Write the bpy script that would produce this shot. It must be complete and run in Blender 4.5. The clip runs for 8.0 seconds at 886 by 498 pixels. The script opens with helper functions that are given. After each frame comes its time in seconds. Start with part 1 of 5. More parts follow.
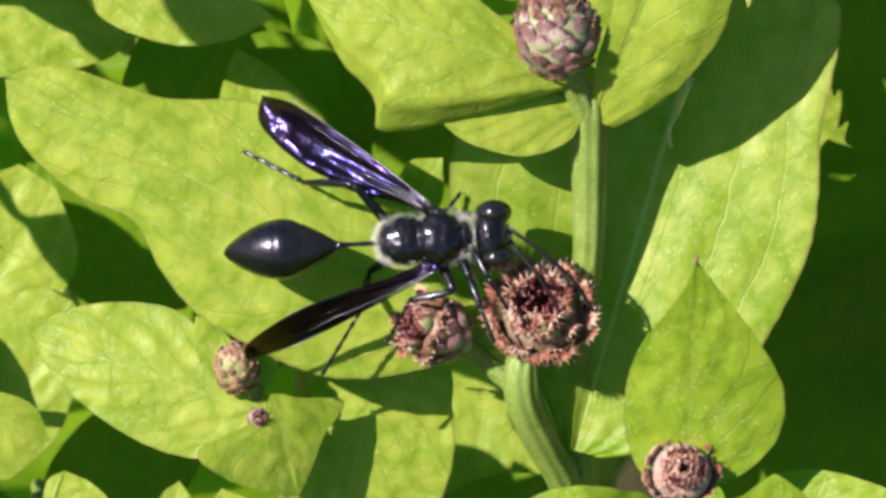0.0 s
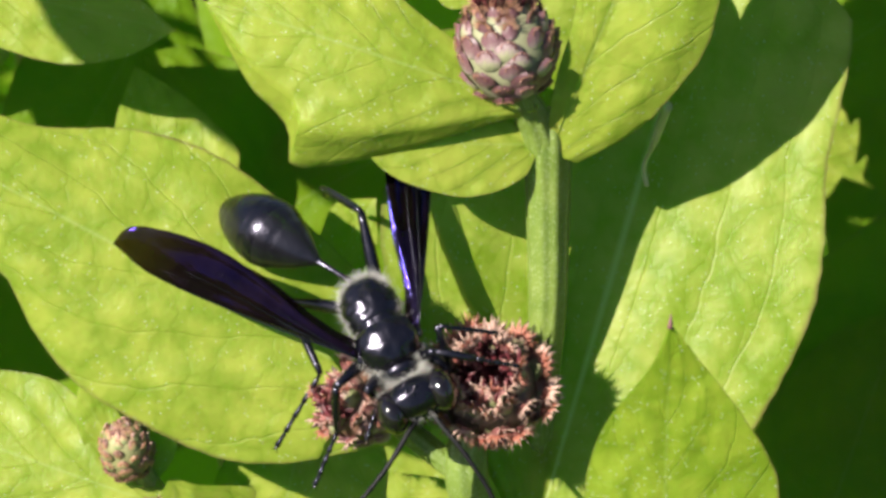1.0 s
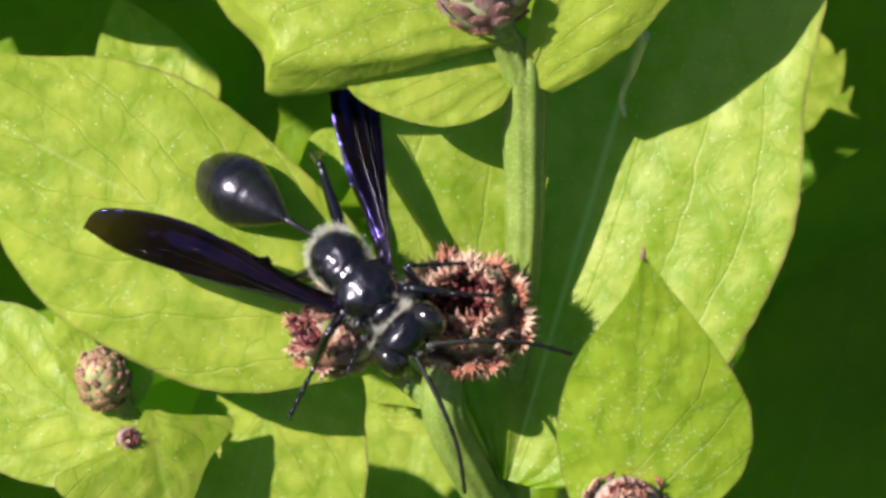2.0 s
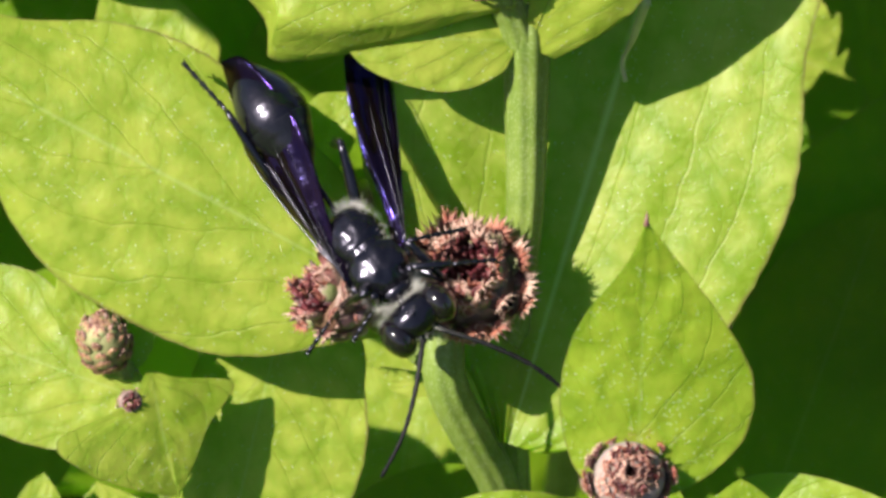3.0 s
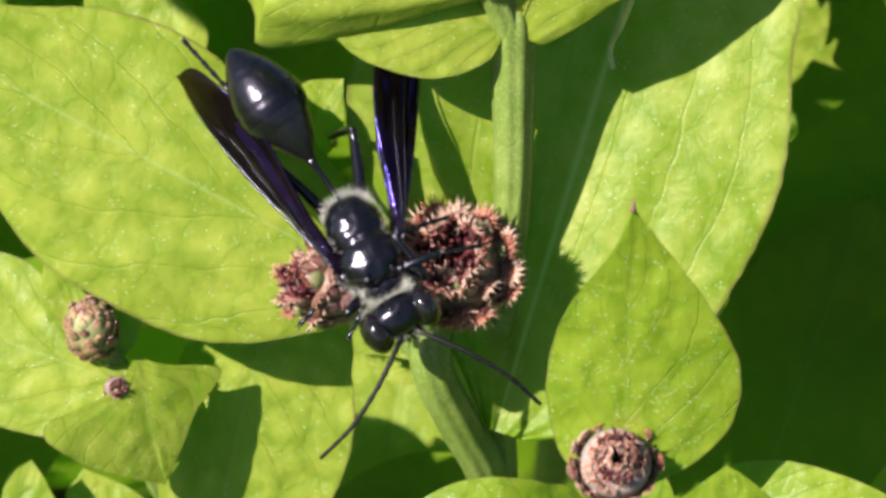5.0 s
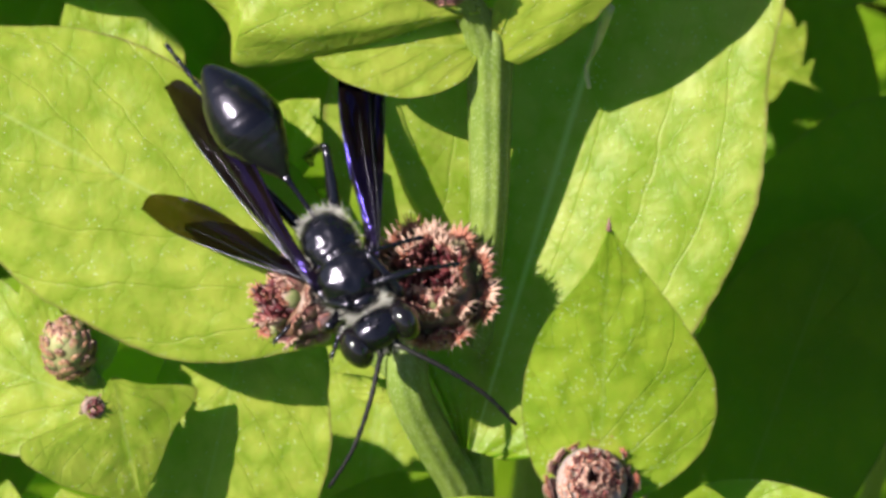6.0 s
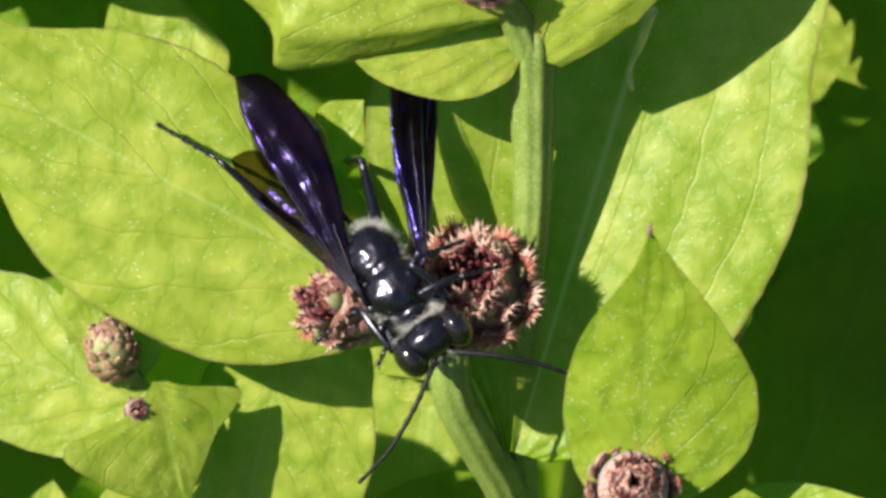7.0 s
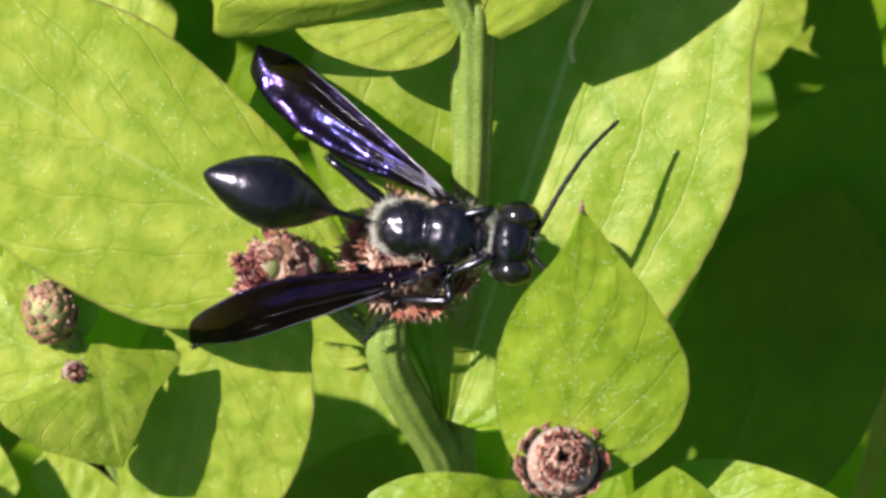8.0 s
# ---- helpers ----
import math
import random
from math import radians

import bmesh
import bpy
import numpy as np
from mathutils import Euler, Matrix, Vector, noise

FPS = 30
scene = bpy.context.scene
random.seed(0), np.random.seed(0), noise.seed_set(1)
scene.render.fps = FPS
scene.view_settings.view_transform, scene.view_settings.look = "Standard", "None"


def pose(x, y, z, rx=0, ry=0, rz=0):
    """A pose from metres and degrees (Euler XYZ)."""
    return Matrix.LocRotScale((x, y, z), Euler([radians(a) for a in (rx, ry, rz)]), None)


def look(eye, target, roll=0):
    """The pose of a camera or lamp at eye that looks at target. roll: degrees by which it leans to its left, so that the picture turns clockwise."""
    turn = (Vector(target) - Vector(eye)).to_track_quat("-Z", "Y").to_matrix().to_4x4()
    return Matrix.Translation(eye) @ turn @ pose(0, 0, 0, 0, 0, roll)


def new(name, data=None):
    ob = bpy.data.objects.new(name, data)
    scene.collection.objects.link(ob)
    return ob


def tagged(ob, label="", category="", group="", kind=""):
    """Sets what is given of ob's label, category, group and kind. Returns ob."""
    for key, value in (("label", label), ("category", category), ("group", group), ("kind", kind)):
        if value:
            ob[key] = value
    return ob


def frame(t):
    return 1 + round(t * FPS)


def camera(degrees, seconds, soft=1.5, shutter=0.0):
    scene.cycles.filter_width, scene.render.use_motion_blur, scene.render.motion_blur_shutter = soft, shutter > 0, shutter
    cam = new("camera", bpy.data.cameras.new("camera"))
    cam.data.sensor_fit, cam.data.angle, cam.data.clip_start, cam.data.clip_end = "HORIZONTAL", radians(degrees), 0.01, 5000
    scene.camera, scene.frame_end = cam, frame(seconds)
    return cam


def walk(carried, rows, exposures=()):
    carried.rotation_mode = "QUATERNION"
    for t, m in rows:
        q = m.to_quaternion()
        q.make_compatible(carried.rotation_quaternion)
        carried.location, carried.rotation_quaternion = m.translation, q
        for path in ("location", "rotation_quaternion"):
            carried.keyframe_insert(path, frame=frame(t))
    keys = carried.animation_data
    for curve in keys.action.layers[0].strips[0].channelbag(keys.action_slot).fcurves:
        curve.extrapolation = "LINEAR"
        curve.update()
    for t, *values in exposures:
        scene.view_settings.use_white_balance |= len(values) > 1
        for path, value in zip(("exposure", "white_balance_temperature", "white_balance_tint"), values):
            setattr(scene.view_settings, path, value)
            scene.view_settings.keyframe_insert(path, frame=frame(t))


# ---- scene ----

MM = 0.001
# The bed's own axes: x to the right, y up the slope of the view, w away from the viewer, in millimetres round the flower heads.
ORIGIN = Vector((0, 0, 0.5))
S45 = math.sqrt(0.5)
AX, AY, AW = Vector((1, 0, 0)), Vector((0, S45, S45)), Vector((0, S45, -S45))


def at(x, y, w):
    return ORIGIN + (AX * x + AY * y + AW * w) * MM


def way(x, y, w):
    return AX * x + AY * y + AW * w


# ---- camera ----
cam = camera(8.0, 8.0, soft=3.3)
CAM = [
    (0.0, (-13.04, -4.39, -482.6), (-7.28, 6.75), 0.93),
    (0.1, (-11.2, -7.0, -483.0), (-4.57, 6.75), 0.67),
    (0.2, (-10.3, -6.5, -485.0), (-4.33, 8.43), 0.60),
    (0.3, (-9.70, -5.39, -483.5), (-3.82, 8.41), 0.37),
    (0.4, (-7.80, -3.50, -465.5), (-3.67, 8.55), 0.20),
    (0.5, (-6.84, -0.09, -455.7), (-2.78, 9.64), 0.49),
    (0.7, (-3.60, -2.50, -427.5), (-2.27, 9.89), 0.05),
    (1.0, (-2.02, -0.97, -401.4), (-2.77, 10.53), 0.28),
    (1.5, (-1.84, -2.15, -402.3), (-3.45, 7.24), 0.37),
    (2.0, (2.85, -0.58, -400.5), (-1.24, 6.11), 0.02),
    (2.2, (0.37, 1.61, -402.9), (-1.66, 4.30), 0.17),
    (3.3, (-0.44, 0.71, -401.4), (-1.78, 3.46), 0.68),
    (3.5, (1.11, 0.01, -401.4), (-1.32, 2.13), 0.60),
    (4.0, (3.68, -2.21, -401.5), (0.20, 0.23), 0.45),
    (4.5, (3.91, 0.18, -400.7), (1.25, 1.75), 0.23),
    (4.7, (0.17, -0.16, -401.7), (-0.84, 2.65), 0.68),
    (5.8, (0.74, 0.70, -401.1), (0.61, 3.91), 0.70),
    (6.0, (0.93, -0.42, -401.8), (1.01, 4.29), 0.80),
    (6.5, (2.30, 1.49, -402.1), (1.08, 5.29), 0.34),
    (7.0, (3.40, 1.93, -401.6), (-1.70, 4.41), 0.04),
    (7.5, (5.18, 4.34, -402.4), (-1.58, 2.31), 0.40),
    (7.8, (8.81, 7.25, -402.6), (1.97, 2.72), 0.37),
    (8.0, (10.35, 7.10, -401.6), (2.30, 2.58), 0.59),
]
walk(cam, [(t, look(at(*e), at(g[0], g[1], 0), r)) for t, e, g, r in CAM])

# ---- light ----
SUN_WAY = way(0.80, -0.36, 1.0).normalized()
sun_el = math.asin(-SUN_WAY.z)
sun_az = math.atan2(-SUN_WAY.x, -SUN_WAY.y)
world = bpy.data.worlds.new("sky")
scene.world = world
world.use_nodes = True
wn = world.node_tree
sky = wn.nodes.new("ShaderNodeTexSky")
sky.sky_type, sky.sun_disc = "NISHITA", False
sky.sun_elevation, sky.sun_rotation = sun_el, sun_az
wn.nodes["Background"].inputs["Strength"].default_value = 0.042
wn.links.new(sky.outputs[0], wn.nodes["Background"].inputs["Color"])
sun = new("sun", bpy.data.lights.new("sun", "SUN"))
sun.data.energy, sun.data.angle, sun.data.color = 4.6, radians(0.5), (1.0, 0.95, 0.86)
sun.matrix_world = look(ORIGIN - SUN_WAY, ORIGIN)
scene.view_settings.exposure = 1.38


# ---- materials ----
def material(name):
    m = bpy.data.materials.new(name)
    m.use_nodes = True
    nt = m.node_tree
    b = nt.nodes["Principled BSDF"]
    return m, nt, b


def node(nt, kind, **values):
    n = nt.nodes.new(kind)
    for k, v in values.items():
        n.inputs[k.replace("_", " ")].default_value = v
    return n


def noise_of(nt, scale, detail=3.0, rough=0.55, coords="Object"):
    tc = nt.nodes.new("ShaderNodeTexCoord")
    n = node(nt, "ShaderNodeTexNoise", Scale=scale, Detail=detail, Roughness=rough)
    nt.links.new(tc.outputs[coords], n.inputs["Vector"])
    return n.outputs["Fac"]


def ramp(nt, fac, stops):
    r = nt.nodes.new("ShaderNodeValToRGB")
    el = r.color_ramp.elements
    el[0].position, el[0].color = stops[0][0], (*stops[0][1], 1)
    el[1].position, el[1].color = stops[-1][0], (*stops[-1][1], 1)
    for p, c in stops[1:-1]:
        e = el.new(p)
        e.color = (*c, 1)
    nt.links.new(fac, r.inputs["Fac"])
    return r.outputs["Color"]


def maths(nt, op, a, b=None, clamp=False):
    n = nt.nodes.new("ShaderNodeMath")
    n.operation, n.use_clamp = op, clamp
    for i, v in enumerate((a, b)):
        if v is None:
            continue
        if isinstance(v, (int, float)):
            n.inputs[i].default_value = v
        else:
            nt.links.new(v, n.inputs[i])
    return n.outputs[0]


def mixed(nt, fac, a, b):
    n = nt.nodes.new("ShaderNodeMix")
    n.data_type = "RGBA"
    for sock, v in ((n.inputs[0], fac), (n.inputs[6], a), (n.inputs[7], b)):
        if isinstance(v, (int, float)):
            sock.default_value = v
        elif isinstance(v, tuple):
            sock.default_value = (*v, 1)
        else:
            nt.links.new(v, sock)
    return n.outputs[2]


def bumped(nt, b, height, strength=0.4, distance=0.0001):
    n = node(nt, "ShaderNodeBump", Strength=strength, Distance=distance)
    nt.links.new(height, n.inputs["Height"])
    nt.links.new(n.outputs["Normal"], b.inputs["Normal"])
    return n.outputs["Normal"]


def leaf_material(name, deep, pale, glow, arched=False, gloss=0.25, quilt=1.0):
    """Leaf blade: mottled green, paler net of veins, brown-purple rim, tiny bright glands, light shining through."""
    m, nt, b = material(name)
    uv = nt.nodes.new("ShaderNodeUVMap")
    uv.uv_map = "blade"
    sep = nt.nodes.new("ShaderNodeSeparateXYZ")
    nt.links.new(uv.outputs[0], sep.inputs[0])
    u, v = sep.outputs[0], sep.outputs[1]
    side = maths(nt, "ABSOLUTE", v)
    wob = noise_of(nt, 220, 2)
    lat = maths(nt, "ADD", maths(nt, "SUBTRACT", maths(nt, "MULTIPLY", u, 5.0), maths(nt, "MULTIPLY", side, 2.4)),
                maths(nt, "MULTIPLY", wob, 0.5))
    if arched:
        lat = maths(nt, "ADD", maths(nt, "MULTIPLY", side, 3.3), maths(nt, "MULTIPLY", maths(nt, "SUBTRACT", wob, u), 0.35))
    tri = maths(nt, "ABSOLUTE", maths(nt, "SUBTRACT", maths(nt, "FRACT", lat), 0.5))
    vein = maths(nt, "SUBTRACT", 1.0, maths(nt, "MULTIPLY", tri, 30.0), clamp=True)
    rib = maths(nt, "SUBTRACT", 1.0, maths(nt, "MULTIPLY", side, 42.0), clamp=True)
    tc = nt.nodes.new("ShaderNodeTexCoord")
    cells = node(nt, "ShaderNodeTexVoronoi", Scale=340.0)
    cells.feature = "DISTANCE_TO_EDGE"
    warp = nt.nodes.new("ShaderNodeTexNoise")
    warp.inputs["Scale"].default_value = 500
    nt.links.new(tc.outputs["Object"], warp.inputs["Vector"])
    shift = nt.nodes.new("ShaderNodeMixRGB")
    shift.inputs[0].default_value = 0.0022
    nt.links.new(tc.outputs["Object"], shift.inputs[1])
    nt.links.new(warp.outputs["Color"], shift.inputs[2])
    nt.links.new(shift.outputs[0], cells.inputs["Vector"])
    net = maths(nt, "SUBTRACT", 1.0, maths(nt, "MULTIPLY", cells.outputs["Distance"], 30.0 if arched else 16.0), clamp=True)
    inner = maths(nt, "MULTIPLY", maths(nt, "MINIMUM", cells.outputs["Distance"], 0.35), 0.45)
    blotch = maths(nt, "ADD", maths(nt, "MULTIPLY", noise_of(nt, 150, 5, 0.65), 0.62), inner)
    blotch = maths(nt, "ADD", blotch, maths(nt, "MULTIPLY", noise_of(nt, 800, 4, 0.6), 0.36))
    mott = ramp(nt, blotch, [(0.42, deep), (0.68, pale)])
    info = nt.nodes.new("ShaderNodeObjectInfo")
    mott = mixed(nt, maths(nt, "MULTIPLY", info.outputs["Random"], 0.35), mott, pale)
    col = mixed(nt, maths(nt, "MULTIPLY", maths(nt, "MAXIMUM", vein, maths(nt, "MULTIPLY", net, 0.3)), 0.10 if quilt > 1 else 0.16), mott, tuple(0.8 * c for c in pale) if arched else deep)
    col = mixed(nt, maths(nt, "MULTIPLY", rib, 0.95 if arched else 0.15 if gloss < 0.2 or quilt > 1 else 0.35), col, (0.46, 0.53, 0.18) if arched else (0.34, 0.40, 0.16))
    glands = node(nt, "ShaderNodeTexVoronoi", Scale=3400.0 if quilt > 1 else 2600.0)
    nt.links.new(tc.outputs["Object"], glands.inputs["Vector"])
    gl = maths(nt, "MULTIPLY", maths(nt, "LESS_THAN", glands.outputs["Distance"], 0.16 if quilt > 1 else 0.13), maths(nt, "GREATER_THAN", noise_of(nt, 420, 3), 0.45))
    col = mixed(nt, maths(nt, "MULTIPLY", gl, 0.15 if gloss < 0.2 else 0.6), col, (0.74, 0.78, 0.60))
    rim = maths(nt, "MULTIPLY", maths(nt, "SUBTRACT", side, 0.972), 30.0, clamp=True)
    rim = maths(nt, "MULTIPLY", rim, maths(nt, "MULTIPLY", noise_of(nt, 160, 2), 1.7), clamp=True)
    col = mixed(nt, rim, col, (0.12, 0.055, 0.035))
    spots = maths(nt, "MULTIPLY", maths(nt, "SUBTRACT", noise_of(nt, 75, 4, 0.7), 0.70), 9.0, clamp=True)
    col = mixed(nt, maths(nt, "MULTIPLY", spots, 0.4), col, (0.22, 0.16, 0.04))
    nt.links.new(col, b.inputs["Base Color"])
    b.inputs["Roughness"].default_value = 0.47
    b.inputs["Specular IOR Level"].default_value = gloss
    h = maths(nt, "ADD", maths(nt, "MULTIPLY", noise_of(nt, 1400, 3), 0.7), maths(nt, "MULTIPLY", maths(nt, "MAXIMUM", vein, maths(nt, "MULTIPLY", net, 0.3)), -0.35))
    h = maths(nt, "ADD", h, maths(nt, "MULTIPLY", gl, 0.5))
    h = maths(nt, "ADD", h, maths(nt, "MULTIPLY", maths(nt, "MINIMUM", cells.outputs["Distance"], 0.25), 0.4 if arched else 0.5 * quilt))
    h = maths(nt, "ADD", h, maths(nt, "MULTIPLY", noise_of(nt, 380, 2), 1.0))
    bumped(nt, b, h, 0.7, 0.00017)
    tl = nt.nodes.new("ShaderNodeBsdfTranslucent")
    nt.links.new(mixed(nt, 0.88, col, glow), tl.inputs["Color"])
    mix = nt.nodes.new("ShaderNodeMixShader")
    mix.inputs[0].default_value = 0.40
    nt.links.new(b.outputs[0], mix.inputs[1])
    nt.links.new(tl.outputs[0], mix.inputs[2])
    nt.links.new(mix.outputs[0], nt.nodes["Material Output"].inputs["Surface"])
    return m


LEAF = leaf_material("leaf_blade", (0.152, 0.208, 0.014), (0.306, 0.320, 0.048), (0.38, 0.90, 0.012))
LEAF_ARCHED = leaf_material("leaf_blade_arched_veins", (0.160, 0.222, 0.012), (0.302, 0.322, 0.060), (0.38, 0.90, 0.012), True)
LEAF_GLANDULAR = leaf_material("leaf_blade_glandular", (0.134, 0.196, 0.008), (0.262, 0.302, 0.028), (0.34, 0.90, 0.01), gloss=0.3, quilt=1.7)
# darker copy of the blade: shade is put into its colour, ribs and glands
LEAF_SHADED = leaf_material("leaf_blade_shaded", (0.085, 0.150, 0.005), (0.135, 0.200, 0.008), (0.32, 0.76, 0.010), gloss=0.10)


def plain(name, stops, scale, rough=0.5, bump=0.3, dist=0.0001, metal=0.0, spec=0.5, vary=0.0):
    m, nt, b = material(name)
    f = noise_of(nt, scale, 4, 0.6)
    if vary:
        info = nt.nodes.new("ShaderNodeObjectInfo")
        f = maths(nt, "ADD", maths(nt, "MULTIPLY", f, 1 - vary), maths(nt, "MULTIPLY", info.outputs["Random"], vary))
    nt.links.new(ramp(nt, f, stops), b.inputs["Base Color"])
    b.inputs["Roughness"].default_value, b.inputs["Metallic"].default_value = rough, metal
    b.inputs["Specular IOR Level"].default_value = spec
    bumped(nt, b, noise_of(nt, scale * 4, 3), bump, dist)
    return m


WITHERED = plain("withered_edge", [(0.3, (0.30, 0.33, 0.12)), (0.7, (0.46, 0.46, 0.22))], 500, 0.6)
STEM = plain("stem_skin", [(0.3, (0.088, 0.138, 0.015)), (0.7, (0.158, 0.208, 0.040))], 420, 0.5, 0.6)


def speckled(m, scale, share, colour):
    """Scatter tiny pale glands over a plain material."""
    nt = m.node_tree
    base = nt.nodes["Principled BSDF"].inputs["Base Color"]
    under = base.links[0].from_socket
    dots = node(nt, "ShaderNodeTexVoronoi", Scale=scale)
    tc = nt.nodes.new("ShaderNodeTexCoord")
    nt.links.new(tc.outputs["Object"], dots.inputs["Vector"])
    nt.links.new(mixed(nt, maths(nt, "MULTIPLY", maths(nt, "LESS_THAN", dots.outputs["Distance"], 0.26), share), under, colour), base)


speckled(STEM, 5600.0, 0.28, (0.55, 0.60, 0.42))


def scale_material(name, stops, grain=5.0, rough=0.5, vary=0.45):
    """Bract skin whose colour runs from its foot to its tip, with streaks along it; each bract a little different."""
    m, nt, b = material(name)
    uv = nt.nodes.new("ShaderNodeUVMap")
    uv.uv_map = "blade"
    sep = nt.nodes.new("ShaderNodeSeparateXYZ")
    nt.links.new(uv.outputs[0], sep.inputs[0])
    info = nt.nodes.new("ShaderNodeObjectInfo")
    k = maths(nt, "ADD", maths(nt, "MULTIPLY", sep.outputs[0], 0.5), maths(nt, "MULTIPLY", noise_of(nt, grain, 4, 0.65), 0.42))
    k = maths(nt, "ADD", k, maths(nt, "MULTIPLY", maths(nt, "ABSOLUTE", sep.outputs[1]), 0.14))
    k = maths(nt, "ADD", k, maths(nt, "MULTIPLY", maths(nt, "SUBTRACT", info.outputs["Random"], 0.5), vary))
    col = ramp(nt, k, stops)
    streak = maths(nt, "ABSOLUTE", maths(nt, "SUBTRACT", maths(nt, "FRACT", maths(nt, "MULTIPLY", sep.outputs[1], 3.5)), 0.5))
    col = mixed(nt, maths(nt, "MULTIPLY", maths(nt, "GREATER_THAN", streak, 0.4), 0.3), col, stops[0][1])
    nt.links.new(col, b.inputs["Base Color"])
    b.inputs["Roughness"].default_value = rough
    bumped(nt, b, noise_of(nt, 12, 3), 0.4, 0.00006)
    return m


SCALE_GREEN = scale_material("bract_scale", [(0.15, (0.10, 0.13, 0.04)), (0.36, (0.20, 0.22, 0.09)), (0.52, (0.25, 0.16, 0.13)), (0.75, (0.16, 0.05, 0.05))])
SCALE_BUD = scale_material("bud_scale", [(0.10, (0.14, 0.15, 0.07)), (0.30, (0.29, 0.28, 0.17)), (0.42, (0.28, 0.20, 0.20)), (0.56, (0.17, 0.085, 0.10)), (0.80, (0.09, 0.03, 0.04))], 7.0, 0.42)
SCALE_YOUNG = scale_material("young_scale", [(0.1, (0.14, 0.19, 0.06)), (0.36, (0.24, 0.24, 0.11)), (0.54, (0.36, 0.20, 0.11)), (0.75, (0.15, 0.06, 0.05))])
SCALE_PALE = scale_material("pale_scale", [(0.1, (0.12, 0.12, 0.08)), (0.40, (0.24, 0.18, 0.16)), (0.56, (0.33, 0.26, 0.25)), (0.72, (0.18, 0.085, 0.08)), (0.95, (0.10, 0.04, 0.035))], 6.0, 0.55)
FRINGE = scale_material("bract_fringe", [(0.25, (0.13, 0.026, 0.018)), (0.62, (0.31, 0.095, 0.06)), (0.95, (0.46, 0.20, 0.13)), (1.3, (0.68, 0.46, 0.37))], 6.0, 0.42, 0.7)
FRINGE_DARK = scale_material("bud_fringe", [(0.3, (0.09, 0.03, 0.025)), (0.7, (0.18, 0.07, 0.045)), (1.25, (0.36, 0.19, 0.11))], 3.0, 0.45)
MUCRO = plain("leaf_point", [(0.3, (0.12, 0.05, 0.05)), (0.7, (0.22, 0.11, 0.09))], 900, 0.6)
FLORET = plain("dried_floret", [(0.38, (0.018, 0.003, 0.005)), (0.52, (0.10, 0.014, 0.020)), (0.68, (0.34, 0.14, 0.12))], 900, 0.45)
FLORET_PALE = plain("pale_floret", [(0.3, (0.15, 0.045, 0.045)), (0.5, (0.30, 0.15, 0.14)), (0.7, (0.46, 0.34, 0.32))], 900, 0.55)
SOIL = plain("soil", [(0.3, (0.02, 0.016, 0.010)), (0.7, (0.05, 0.045, 0.022))], 40, 0.95, 0.8, 0.01, 0.0, 0.05)
CUTICLE = plain("black_cuticle", [(0.3, (0.0012, 0.0012, 0.0018)), (0.7, (0.003, 0.003, 0.005))], 520, 0.27, 0.6, 0.00005, 0.0, 0.50)
SATIN = plain("satin_cuticle", [(0.3, (0.003, 0.003, 0.004)), (0.7, (0.008, 0.008, 0.010))], 480, 0.30, 0.7, 0.00006, 0.0, 0.45)
for black in (CUTICLE, SATIN):
    shell = black.node_tree.nodes["Principled BSDF"].inputs
    shell["Specular Tint"].default_value = (0.80, 0.74, 1.0, 1)
    shell["Coat Weight"].default_value, shell["Coat Roughness"].default_value = 0.25, 0.20
ANTENNA_SKIN = plain("antenna_skin", [(0.3, (0.004, 0.004, 0.005)), (0.7, (0.012, 0.011, 0.012))], 3000, 0.5, 0.5, 0.00005, 0.0, 0.16)
EYE = plain("compound_eye", [(0.3, (0.004, 0.003, 0.004)), (0.7, (0.008, 0.006, 0.008))], 3000, 0.12, 0.05, 0.00001, 0.0, 0.7)
HAIR = plain("grey_hair", [(0.3, (0.34, 0.32, 0.29)), (0.7, (0.60, 0.575, 0.53))], 800, 0.6)


